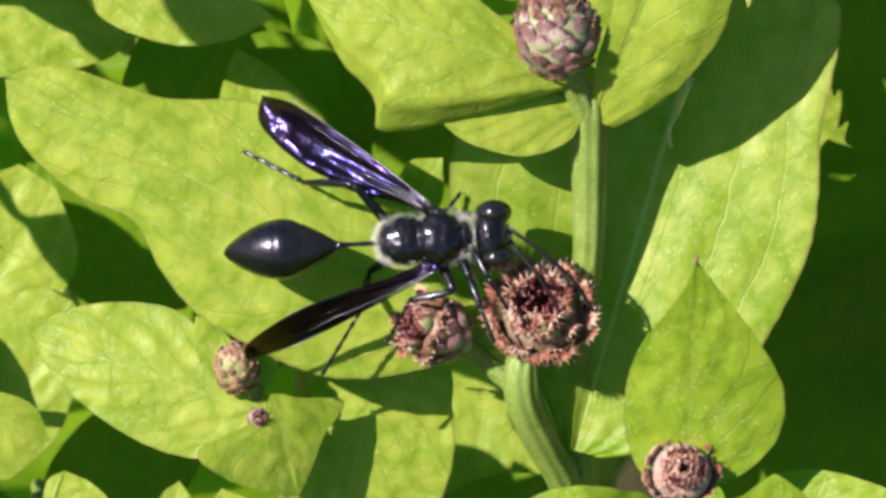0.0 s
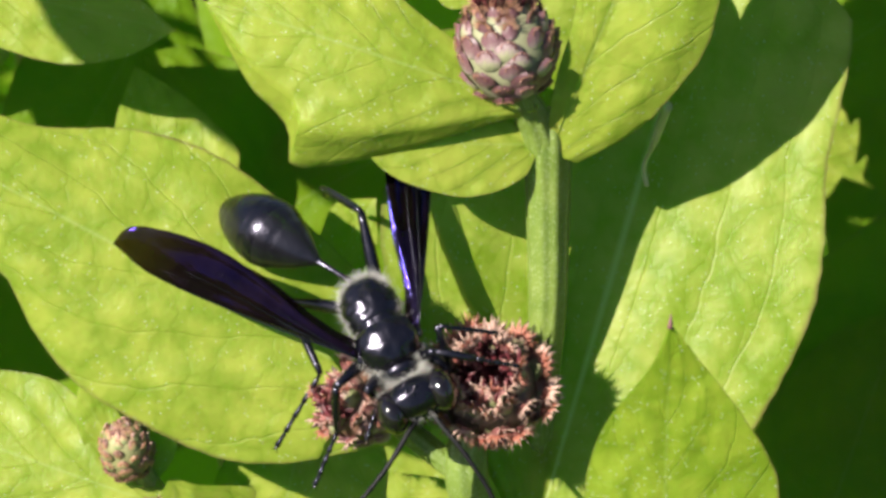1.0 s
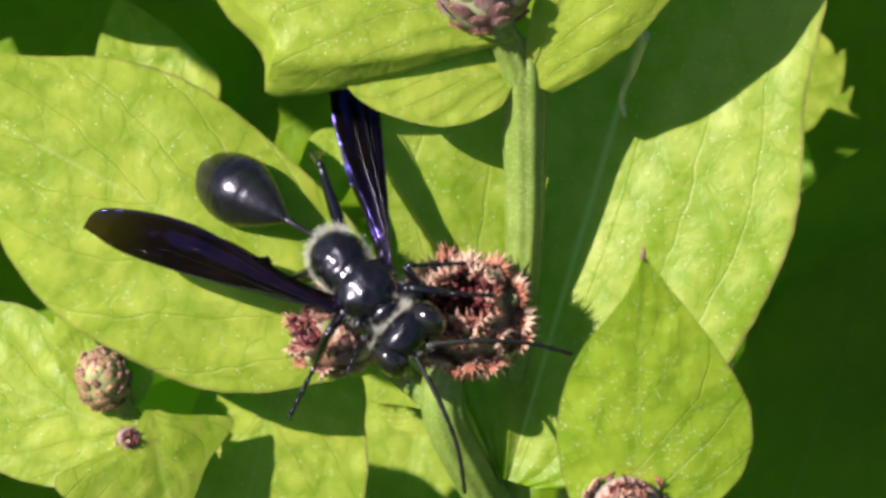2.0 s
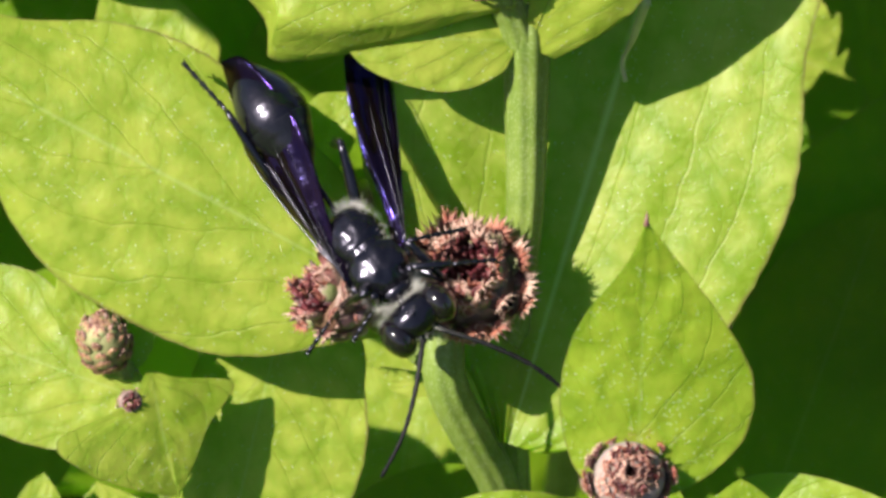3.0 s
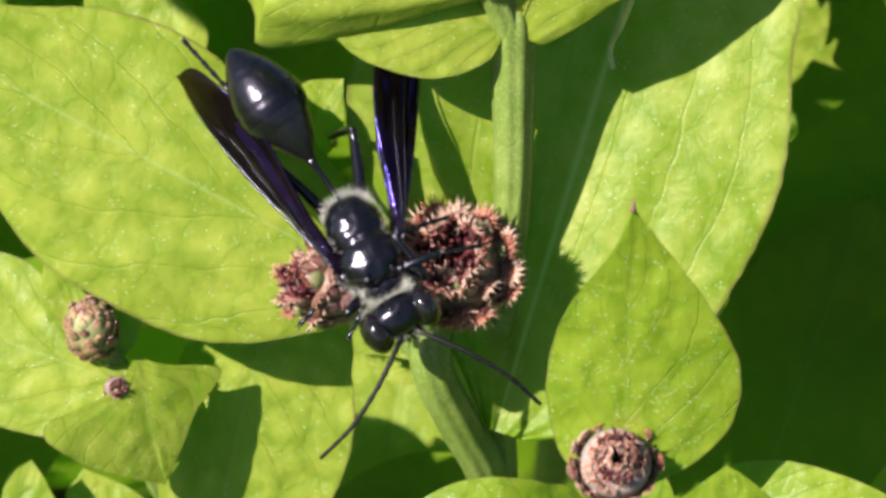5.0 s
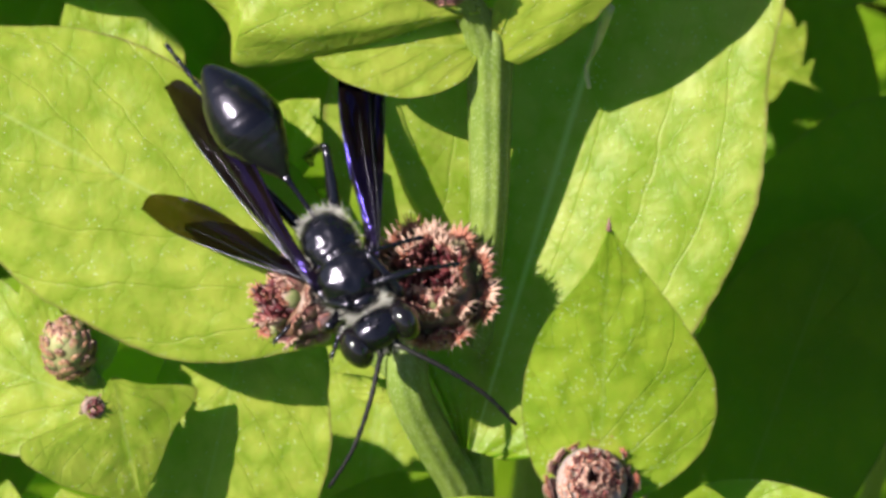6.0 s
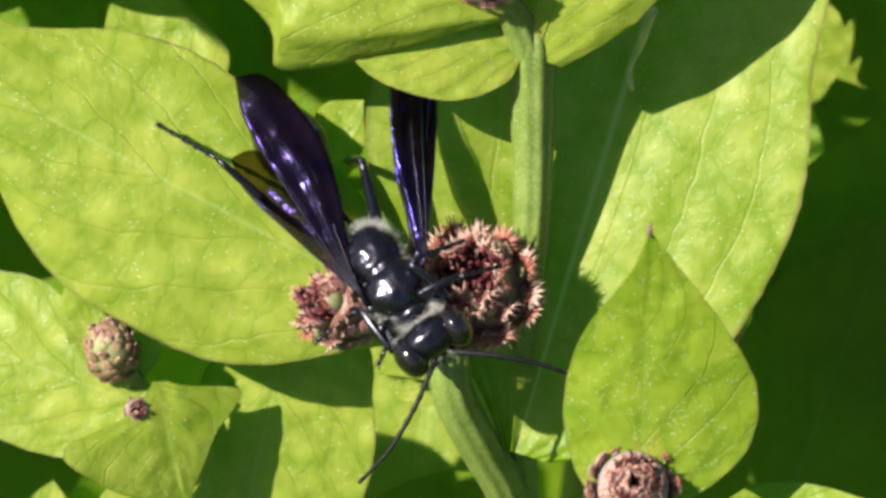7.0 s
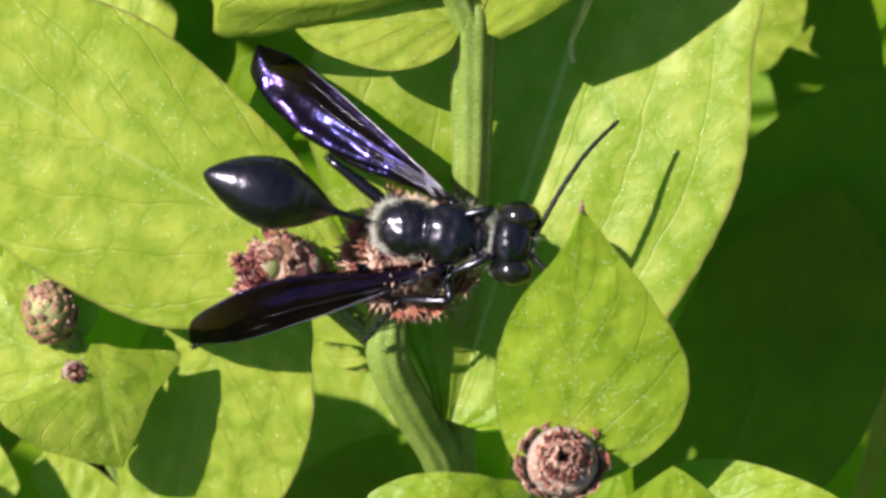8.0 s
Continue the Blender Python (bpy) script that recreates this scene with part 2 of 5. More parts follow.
def wing_material(name, clear):
    """Smoky black membrane with a blue-violet sheen."""
    m, nt, b = material(name)
    f = noise_of(nt, 300, 3)
    nt.links.new(ramp(nt, f, [(0.35, (0.0014, 0.0009, 0.0012)), (0.65, (0.005, 0.0028, 0.0026))]), b.inputs["Base Color"])
    b.inputs["Roughness"].default_value = 0.2
    b.inputs["Specular IOR Level"].default_value = 0.05
    g = nt.nodes.new("ShaderNodeBsdfGlossy")
    nt.links.new(ramp(nt, noise_of(nt, 180, 2), [(0.4, (0.07, 0.06, 0.85)), (0.6, (0.24, 0.10, 0.80))]), g.inputs["Color"])
    g.inputs["Roughness"].default_value = 0.13
    wv = nt.nodes.new("ShaderNodeBump")
    wv.inputs["Strength"].default_value, wv.inputs["Distance"].default_value = 0.6, 0.0002
    wtc = nt.nodes.new("ShaderNodeTexCoord")
    panes = node(nt, "ShaderNodeTexVoronoi", Scale=650.0)
    panes.feature = "SMOOTH_F1"
    nt.links.new(wtc.outputs["Object"], panes.inputs["Vector"])
    nt.links.new(maths(nt, "ADD", maths(nt, "MULTIPLY", panes.outputs["Distance"], 1.4), maths(nt, "MULTIPLY", noise_of(nt, 1500, 2), 0.4)), wv.inputs["Height"])
    nt.links.new(wv.outputs[0], b.inputs["Normal"])
    nt.links.new(wv.outputs[0], g.inputs["Normal"])
    mx = nt.nodes.new("ShaderNodeMixShader")
    mx.inputs[0].default_value = 0.042
    nt.links.new(b.outputs[0], mx.inputs[1])
    nt.links.new(g.outputs[0], mx.inputs[2])
    tr = nt.nodes.new("ShaderNodeBsdfTransparent")
    tr.inputs["Color"].default_value = (0.42, 0.36, 0.28, 1)
    uv = nt.nodes.new("ShaderNodeUVMap")
    uv.uv_map = "blade"
    sep = nt.nodes.new("ShaderNodeSeparateXYZ")
    nt.links.new(uv.outputs[0], sep.inputs[0])
    thin = maths(nt, "MULTIPLY", maths(nt, "SUBTRACT", sep.outputs[0], 0.66), 2.0, clamp=True)
    mt = nt.nodes.new("ShaderNodeMixShader")
    nt.links.new(maths(nt, "ADD", thin, clear), mt.inputs[0])
    nt.links.new(mx.outputs[0], mt.inputs[1])
    nt.links.new(tr.outputs[0], mt.inputs[2])
    nt.links.new(mt.outputs[0], nt.nodes["Material Output"].inputs["Surface"])
    return m


WING = wing_material("forewing_membrane", 0.05)
HIND_WING = wing_material("hindwing_membrane", 0.70)


# ---- mesh tools (millimetres) ----
def mesh_of(name, verts, faces, mats, uvs=None, slots=None, smooth=True):
    me = bpy.data.meshes.new(name)
    me.from_pydata([tuple(v) for v in verts], [], faces)
    for m in mats:
        me.materials.append(m)
    if uvs is not None:
        lay = me.uv_layers.new(name="blade")
        for lp in me.loops:
            lay.data[lp.index].uv = uvs[lp.vertex_index]
    if slots is not None:
        for p, s in zip(me.polygons, slots):
            p.material_index = s
    if smooth:
        for p in me.polygons:
            p.use_smooth = True
    me.update()
    return me


def part(name, me, parent, label="", basis=None):
    ob = new(name, me)
    ob.parent = parent
    if basis is not None:
        ob.matrix_basis = basis
    return tagged(ob, label)


def spline(points, u):
    """Smooth curve through (u, value) pairs."""
    if u <= points[0][0]:
        return points[0][1]
    for i in range(len(points) - 1):
        (a, p), (b, q) = points[i], points[i + 1]
        if u <= b:
            h = max(b - a, 1e-6)
            s0 = (q - points[i - 1][1]) / max(b - points[i - 1][0], 1e-6) if i else (q - p) / h
            s1 = (points[i + 2][1] - p) / max(points[i + 2][0] - a, 1e-6) if i + 2 < len(points) else (q - p) / h
            k = (u - a) / h
            k2, k3 = k * k, k * k * k
            return (2 * k3 - 3 * k2 + 1) * p + (k3 - 2 * k2 + k) * h * s0 + (3 * k2 - 2 * k3) * q + (k3 - k2) * h * s1
    return points[-1][1]


def tube(path, radii, sides=10, ridges=0, ridge=0.0):
    """Round bar along a path of Vectors; ends closed. Returns verts and faces."""
    verts, faces = [], []
    n = len(path)
    up = Vector((0.13, 0.2, 0.97))
    for i, (p, r) in enumerate(zip(path, radii)):
        t = (path[min(i + 1, n - 1)] - path[max(i - 1, 0)]).normalized()
        a = t.cross(up).normalized()
        b = a.cross(t).normalized()
        for k in range(sides):
            th = 2 * math.pi * k / sides
            rr = r * (1 + (ridge * math.cos(ridges * th) if ridges else 0))
            verts.append(p + a * (rr * math.cos(th)) + b * (rr * math.sin(th)))
    for i in range(n - 1):
        for k in range(sides):
            k2 = (k + 1) % sides
            faces.append((i * sides + k, i * sides + k2, (i + 1) * sides + k2, (i + 1) * sides + k))
    faces.append(tuple(range(sides))[::-1])
    faces.append(tuple((n - 1) * sides + k for k in range(sides)))
    return verts, faces


def bend(points, steps):
    """Points along a smooth curve through the given (x, y, w)."""
    out = []
    m = len(points) - 1
    cols = [[(i / m, p[k]) for i, p in enumerate(points)] for k in range(3)]
    for i in range(steps + 1):
        out.append(Vector([spline(c, i / steps) for c in cols]))
    return out


FRAME = Matrix((AX, AY, AW)).transposed().to_4x4()
BED = Matrix.Translation(ORIGIN) @ FRAME @ Matrix.Scale(MM, 4)


def to_world(verts):
    return [BED @ Vector(v) for v in verts]


def leaf_mesh(base, tip, mid_w, left, right, slope, mat, seed, curl=(0, 0), rows=64, cols=14):
    """Leaf blade of real thickness between base and tip, with the half-widths left and right along it (share of length, mm)."""
    rnd = random.Random(seed)
    b, t = Vector(base), Vector(tip)
    d = Vector((t.x - b.x, t.y - b.y, 0))
    length = d.length
    d.normalize()
    nrm = Vector((-d.y, d.x, 0))
    wl = [(-0.02, 0.0)] + left + [(1.0, 0.0)] if left[0][0] > 0.02 else left + [(1.0, 0.0)]
    wr = [(-0.02, 0.0)] + right + [(1.0, 0.0)] if right[0][0] > 0.02 else right + [(1.0, 0.0)]
    bow = mid_w - (b.z + t.z) / 2
    ph = rnd.uniform(0, 6.28)
    verts, uvs, faces = [], [], []
    wide = 2 * cols + 1
    for face in (0, 1):
        for i in range(rows + 1):
            u = i / rows
            u = u + 0.06 * math.sin(2 * math.pi * u) * -1
            hl, hr = max(spline(wl, u), 0.02), max(spline(wr, u), 0.02)
            base_w = b.z + (t.z - b.z) * u + 4 * bow * u * (1 - u)
            for j in range(-cols, cols + 1):
                k = j / cols
                h = (hl if k > 0 else hr)
                off = h * k
                ak = abs(k)
                p_x, p_y = b.x + d.x * u * length + nrm.x * off, b.y + d.y * u * length + nrm.y * off
                tooth = 1 + (0.004 * math.sin(u * length * 3.1 + ph) if ak == 1 else 0)
                w = base_w + (slope[0] if k > 0 else slope[1]) * abs(off) + 0.018 * length * 0.2 * math.sin(u * 9 + ph + 2.5 * k) * ak
                w += 0.05 * math.cos(2 * math.pi * (5 * u - 2.4 * ak)) * math.sin(math.pi * min(ak * 1.1, 1)) * min(h / 5, 1)
                w += (curl[0] if k > 0 else curl[1]) * max(0, ak - 0.72) * h
                w += (0.22 * noise.noise((p_x * 0.30, p_y * 0.30, seed * 3.1)) + 0.15 * noise.noise((p_x * 0.8, p_y * 0.8, seed * 1.7))) * min(ak * 2.5, 1) * min(h / 3, 1)
                w += 0.20 * math.exp(-(off / 0.6) ** 2) * min(h / 4, 1)
                if mat is LEAF_ARCHED:
                    w -= 0.5 * abs((3.3 * ak - 0.35 * u + 0.17) % 1.0 - 0.5) * min(ak * 3, 1)
                w += face * (0.05 + 0.22 * (1 - ak) * min(1, h))
                p = b + d * (u * length) + nrm * (off * tooth)
                verts.append((p.x, p.y, w))
                uvs.append((u, k))
    for face in (0, 1):
        o = face * (rows + 1) * wide
        for i in range(rows):
            for j in range(wide - 1):
                a = o + i * wide + j
                q = (a, a + 1, a + wide + 1, a + wide)
                faces.append(q if face else q[::-1])
    o = (rows + 1) * wide
    ring = [j for j in range(wide)] + [i * wide + wide - 1 for i in range(1, rows + 1)] \
        + [rows * wide + j for j in range(wide - 2, -1, -1)] + [i * wide for i in range(rows - 1, 0, -1)]
    for i, a in enumerate(ring):
        c = ring[(i + 1) % len(ring)]
        faces.append((a, c, c + o, a + o))
    me = mesh_of("leaf", to_world(verts), faces, [mat], uvs)
    me.set_sharp_from_angle(angle=radians(55))
    return me


# ---- ground ----
def ground():
    verts, faces = [], []
    n, size = 80, 60.0
    for i in range(n + 1):
        for j in range(n + 1):
            x, y = [math.copysign(abs(2 * k / n - 1) ** 3, 2 * k / n - 1) * size for k in (i, j)]
            verts.append((x, y, 0.02 * noise.noise((x * 3, y * 3, 0))))
    for i in range(n):
        for j in range(n):
            a = i * (n + 1) + j
            faces.append((a, a + n + 1, a + n + 2, a + 1))
    ob = new("ground", mesh_of("ground", verts, faces, [SOIL]))
    tagged(ob, "dark damp soil under the dense green plants", "soil", kind="structure")


ground()


# ---- plants ----
def plant(label, foot):
    ob = new("knapweed_plant")
    ob.location = foot
    ob["label"], ob["category"], ob["group"] = label, "plant", "flowering plants in the bed"
    return ob


def free(ob, parent):
    """Hang a mesh that is built in world coordinates under its plant."""
    ob.parent = parent
    ob.matrix_parent_inverse = Matrix.Translation(parent.location).inverted()
    return ob


def stem(parent, points, radii, name="stem", label=""):
    path = bend(points, 40)
    rr = [spline([(i / (len(radii) - 1), r) for i, r in enumerate(radii)], k / 40) for k in range(41)]
    if name == "stem":
        low = path[-1]
        drop = (at(*low).z / S45) / MM / 2
        for k in (0.33, 0.66, 1.02):
            path.append(low + Vector((6 * math.sin(5 * k), -drop * k, drop * k)))
            rr.append(rr[40] * (1 + 0.3 * k))
    v, f = tube(path, rr, 54, 9, 0.042)
    ob = free(new(name, mesh_of("stem", to_world(v), f, [STEM])), parent)
    return tagged(ob, label)


def bract_mesh(fringe, skin, bristle, bulge=1.0, bristles=11, broad=1.0, recurve=0.5):
    """One overlapping scale with its fan of stiff bristles; unit: one millimetre, growing along +x, outside +z."""
    verts, faces, slots, uvs = [], [], [], []
    rows = [(0, 0.34, 0.0), (0.2, 0.47, 0.09), (0.45, 0.54, 0.15), (0.68, 0.48, 0.16), (0.86, 0.34, 0.13), (0.97, 0.18, 0.10), (1.03, 0.05, 0.08)]
    for x, h, z in rows:
        z, h = z * bulge, h * broad
        verts += [(x, -h, z - 0.16), (x, -h * 0.55, z), (x, 0, z + 0.07 * bulge), (x, h * 0.55, z), (x, h, z - 0.16)]
        uvs += [(x, -1), (x, -0.55), (x, 0), (x, 0.55), (x, 1)]
    for i in range(len(rows) - 1):
        for j in range(4):
            a = i * 5 + j
            faces.append((a, a + 5, a + 6, a + 1))
            slots.append(0)
    for k in range(bristles):
        a = radians(-100 + 200 * k / (bristles - 1))
        r = fringe * (0.72 + 0.45 * math.sin(k * 5.3) ** 2) * (1 - 0.3 * abs(math.sin(a)))
        bx, by = 0.93 - 0.20 * (1 - math.cos(a)), 0.24 * broad * math.sin(a)
        o = len(verts)
        dx, dy = math.cos(a), math.sin(a)
        px, py = -dy * 0.05, dx * 0.05
        lift = recurve * (0.7 + 0.6 * math.sin(k * 3.7))
        mx, my = bx + 0.55 * r * dx, by + 0.55 * r * dy
        mz, ez = 0.10 + 0.22 * r * lift, 0.10 + r * lift
        verts += [(bx + px, by + py, 0.06), (bx - px, by - py, 0.06), (bx, by, 0.15),
                  (mx + px * 0.8, my + py * 0.8, mz), (mx - px * 0.8, my - py * 0.8, mz), (mx, my, mz + 0.06),
                  (bx + r * dx, by + r * dy, ez)]
        uvs += [(1.0, 0)] * 3 + [(1.5, 0)] * 3 + [(2.0, 0)]
        for i in range(3):
            j = (i + 1) % 3
            faces += [(o + i, o + j, o + 3 + j, o + 3 + i), (o + 3 + i, o + 3 + j, o + 6)]
            slots += [1, 1]
    return mesh_of("bract", verts, faces, [skin, bristle], uvs, slots)


# low, middle and top bracts of each kind of head
BRACTS = {
    "seed": [bract_mesh(0.34, SCALE_GREEN, FRINGE, 1.0, 9), bract_mesh(0.56, SCALE_GREEN, FRINGE, 1.0, 17), bract_mesh(0.62, SCALE_GREEN, FRINGE, 1.0, 17, 0.85, 0.75)],
    "pale": [bract_mesh(0.36, SCALE_PALE, FRINGE, 0.6, 11, 0.8, 0.3), bract_mesh(0.50, SCALE_PALE, FRINGE, 0.6, 15, 0.7, 0.3), bract_mesh(0.34, SCALE_PALE, FRINGE, 0.6, 13, 0.7, 0.3)],
    "bud": [bract_mesh(0.10, SCALE_BUD, FRINGE_DARK, 0.6, 9, 1.25, 0.2), bract_mesh(0.16, SCALE_BUD, FRINGE_DARK, 0.6, 9, 1.2, 0.3), bract_mesh(0.75, SCALE_BUD, FRINGE_DARK, 0.6, 13)],
    "scaly": [bract_mesh(0.22, SCALE_BUD, FRINGE, 1.0, 9, 1.1), bract_mesh(0.30, SCALE_BUD, FRINGE, 1.0, 9, 1.1), bract_mesh(0.48, SCALE_GREEN, FRINGE, 1.0, 13, 0.9, 0.75)],
    "green": [bract_mesh(0.06, SCALE_YOUNG, FRINGE_DARK, 0.6, 7, 1.2), bract_mesh(0.16, SCALE_YOUNG, FRINGE, 0.6, 9), bract_mesh(0.30, SCALE_YOUNG, FRINGE_DARK, 0.6, 9)],
}
OPEN_HEAD = [(-0.5, 0.25), (-0.42, 0.62), (-0.2, 0.92), (0.02, 0.93), (0.12, 0.86), (0.18, 0.68), (0.08, 0.52), (-0.18, 0.02)]
SHUT_HEAD = [(-0.5, 0.25), (-0.42, 0.62), (-0.2, 0.92), (0.05, 0.97), (0.28, 0.84), (0.40, 0.62), (0.47, 0.35), (0.50, 0.02)]
SKINS = {"seed": SCALE_GREEN, "pale": SCALE_PALE, "bud": SCALE_BUD, "green": SCALE_YOUNG}


def flower_head(parent, centre, axis, radius, length, label, count=60, seed=1, kind="seed"):
    """An egg of overlapping scales with bristly tips; seed heads gape over dried florets, buds close over a small tuft."""
    rnd = random.Random(seed)
    z = Vector(axis).normalized()
    x = z.orthogonal().normalized()
    y = z.cross(x)
    m = Matrix.Translation(at(*centre)) @ FRAME @ Matrix((x, y, z)).transposed().to_4x4()
    rosette = kind in ("seed", "pale")
    prof = OPEN_HEAD if rosette else SHUT_HEAD
    verts, faces = [], []
    n = 20
    for h, r in prof:
        for k in range(n):
            th = 2 * math.pi * k / n
            verts.append(Vector((r * radius * math.cos(th), r * radius * math.sin(th), h * length)) * MM)
    for i in range(len(prof) - 1):
        for k in range(n):
            faces.append((i * n + k, i * n + (k + 1) % n, (i + 1) * n + (k + 1) % n, (i + 1) * n + k))
    faces.append(tuple(range(n))[::-1])
    body = mesh_of("flower_head", [m @ v for v in verts], faces, [SKINS[kind], FLORET], [(1.1 if kind in ("seed", "pale") else 0.5, 0)] * len(verts))
    if rosette:
        for p in body.polygons:
            p.material_index = 1 if 5 * n <= p.index < 7 * n else 0
    head = free(new("flower_head", body), parent)
    tagged(head, label)
    arc = [0.0]
    for (h0, r0), (h1, r1) in zip(prof, prof[1:]):
        arc.append(arc[-1] + math.hypot((h1 - h0) * length, (r1 - r0) * radius))
    along_h = [(q, c[0]) for q, c in zip(arc, prof)]
    along_r = [(q, c[1]) for q, c in zip(arc, prof)]
    for k in range(count):
        f = (k + 0.5) / count
        th = k * 2.39996 + rnd.uniform(-0.2, 0.2)
        out = Vector((math.cos(th), math.sin(th), 0))
        stir = Vector((rnd.uniform(-.12, .12), rnd.uniform(-.12, .12), 0))
        if rosette:
            h = -0.44 + 0.80 * f ** 0.9
            r = spline(prof[:6], h) if h < 0.12 else 0.86 - (2.0 if kind == "pale" else 0.9) * (h - 0.12)
            size = radius * (0.46 + 0.14 * rnd.random()) * (0.8 if kind == "pale" else 1.0)
            lean = rnd.uniform(-0.9, -0.25) if kind == "pale" and f > 0.5 else rnd.uniform(-0.7, 0.15) if f > 0.76 else 0.12 + 0.9 * f * f + rnd.uniform(-0.25, 0.35) * (0.3 + f)
            grow = (Vector((0, 0, 1)) + out * lean + stir).normalized()
            up = (out - grow * out.dot(grow)).normalized()
        else:
            q = arc[-1] * (0.10 + 0.86 * f ** 0.85)
            h, r = spline(along_h, q), spline(along_r, q)
            dh = (spline(along_h, q + 0.2) - spline(along_h, q - 0.2)) * length
            dr = (spline(along_r, q + 0.2) - spline(along_r, q - 0.2)) * radius
            size = radius * ((0.42 if kind == "bud" else 0.50) + 0.10 * rnd.random()) * (1.0 if f < 0.6 else 0.72)
            if kind == "bud" and f > 0.66:
                dr, dh = rnd.uniform(-0.4, 0.2), 1.0
            run, face = (Vector((0, 0, dh)) + out * dr).normalized(), (out * dh - Vector((0, 0, dr))).normalized()
            grow = (run + face * rnd.uniform(0.10, 0.28) + stir).normalized()
            up = (face - grow * face.dot(grow)).normalized()
        acr = up.cross(grow)
        mm = Matrix((grow, acr, up)).transposed().to_4x4()
        place = Vector((0, 0, h * length)) + out * (r * radius) - (Vector((0, 0, 0.5 * size)) if rosette else run * (0.5 * size))
        b = Matrix.Translation(place * MM) @ mm @ Matrix.Scale(size * MM, 4)
        ob = new("bract", BRACTS["scaly" if kind == "seed" and radius < 3 else kind][0 if f < 0.35 else 1 if f < (0.72 if kind == "pale" else 0.55 if rosette else 0.60 if kind == "bud" else 0.8) else 2])
        ob.parent = head
        ob.matrix_parent_inverse = Matrix.Identity(4)
        ob.matrix_basis = m @ b
    verts, faces = [], []
    per, inner, outer, tall = {"seed": (24, 0.30, 0.60, 0.46), "pale": (40, 0.12, 0.60, 0.42), "bud": (48, 0.0, 0.48, 0.80), "green": (40, 0.0, 0.4, 0.30)}[kind]
    foot = 0.10 if rosette else 0.42
    for k in range(int(per * radius)):
        a, q = rnd.uniform(0, 6.28), (inner + (outer - inner) * math.sqrt(rnd.random())) * radius
        p0 = Vector((q * math.cos(a), q * math.sin(a), (foot + (0.16 * (q / (0.56 * radius)) ** 2 if rosette else 0)) * length))
        lean = Vector((math.cos(a), math.sin(a), 0)) * rnd.uniform(-0.7, 0.5) + Vector((rnd.uniform(-.4, .4), rnd.uniform(-.4, .4), 0))
        p1 = p0 + (Vector((0, 0, 1)) + lean).normalized() * rnd.uniform(0.6, 1.2) * tall * radius
        mid = (p0 + p1) / 2 + Vector((rnd.uniform(-.2, .2), rnd.uniform(-.2, .2), 0)) * radius * 0.3
        v, f = tube([p0, mid, p1], [0.10, 0.20, 0.06] if kind == "seed" else [0.09, 0.11, 0.03], 5)
        o = len(verts)
        verts += [m @ (c * MM) for c in v]
        faces += [tuple(i + o for i in q2) for q2 in f]
    tuft = new("floret_tuft", mesh_of("floret_tuft", verts, faces, [FLORET_PALE if kind == "green" else FLORET]))
    tuft.parent = head
    tagged(tuft, "dried purple-brown florets", kind="stuff")
    return head


PLANTS = {
    "main": plant("tall knapweed with ribbed stem, broad leaves and bristly brown heads", at(4, -30, 25)),
    "left": plant("knapweed side shoot with small unopened brown bud and pale leaves", at(-21, -25, 22)),
    "right": plant("knapweed shoot with one round bud before a pointed bright green leaf", at(10, -34, 8)),
    "low": plant("lower plant with wide bright green leaves crossed by shadows", at(-4, -36, 45)),
    # the three back plants also carry the unseen leaves added to cast shade
    "back_left": plant("broad-leaved green plant behind the wasp, half in shade", at(-30, -40, 90)),
    "back_right": plant("broad dark green leaves lying in the shade", at(30, -45, 90)),
    "back": plant("dense lower foliage of broad green leaves behind the flowers", at(0, -40, 90)),
}
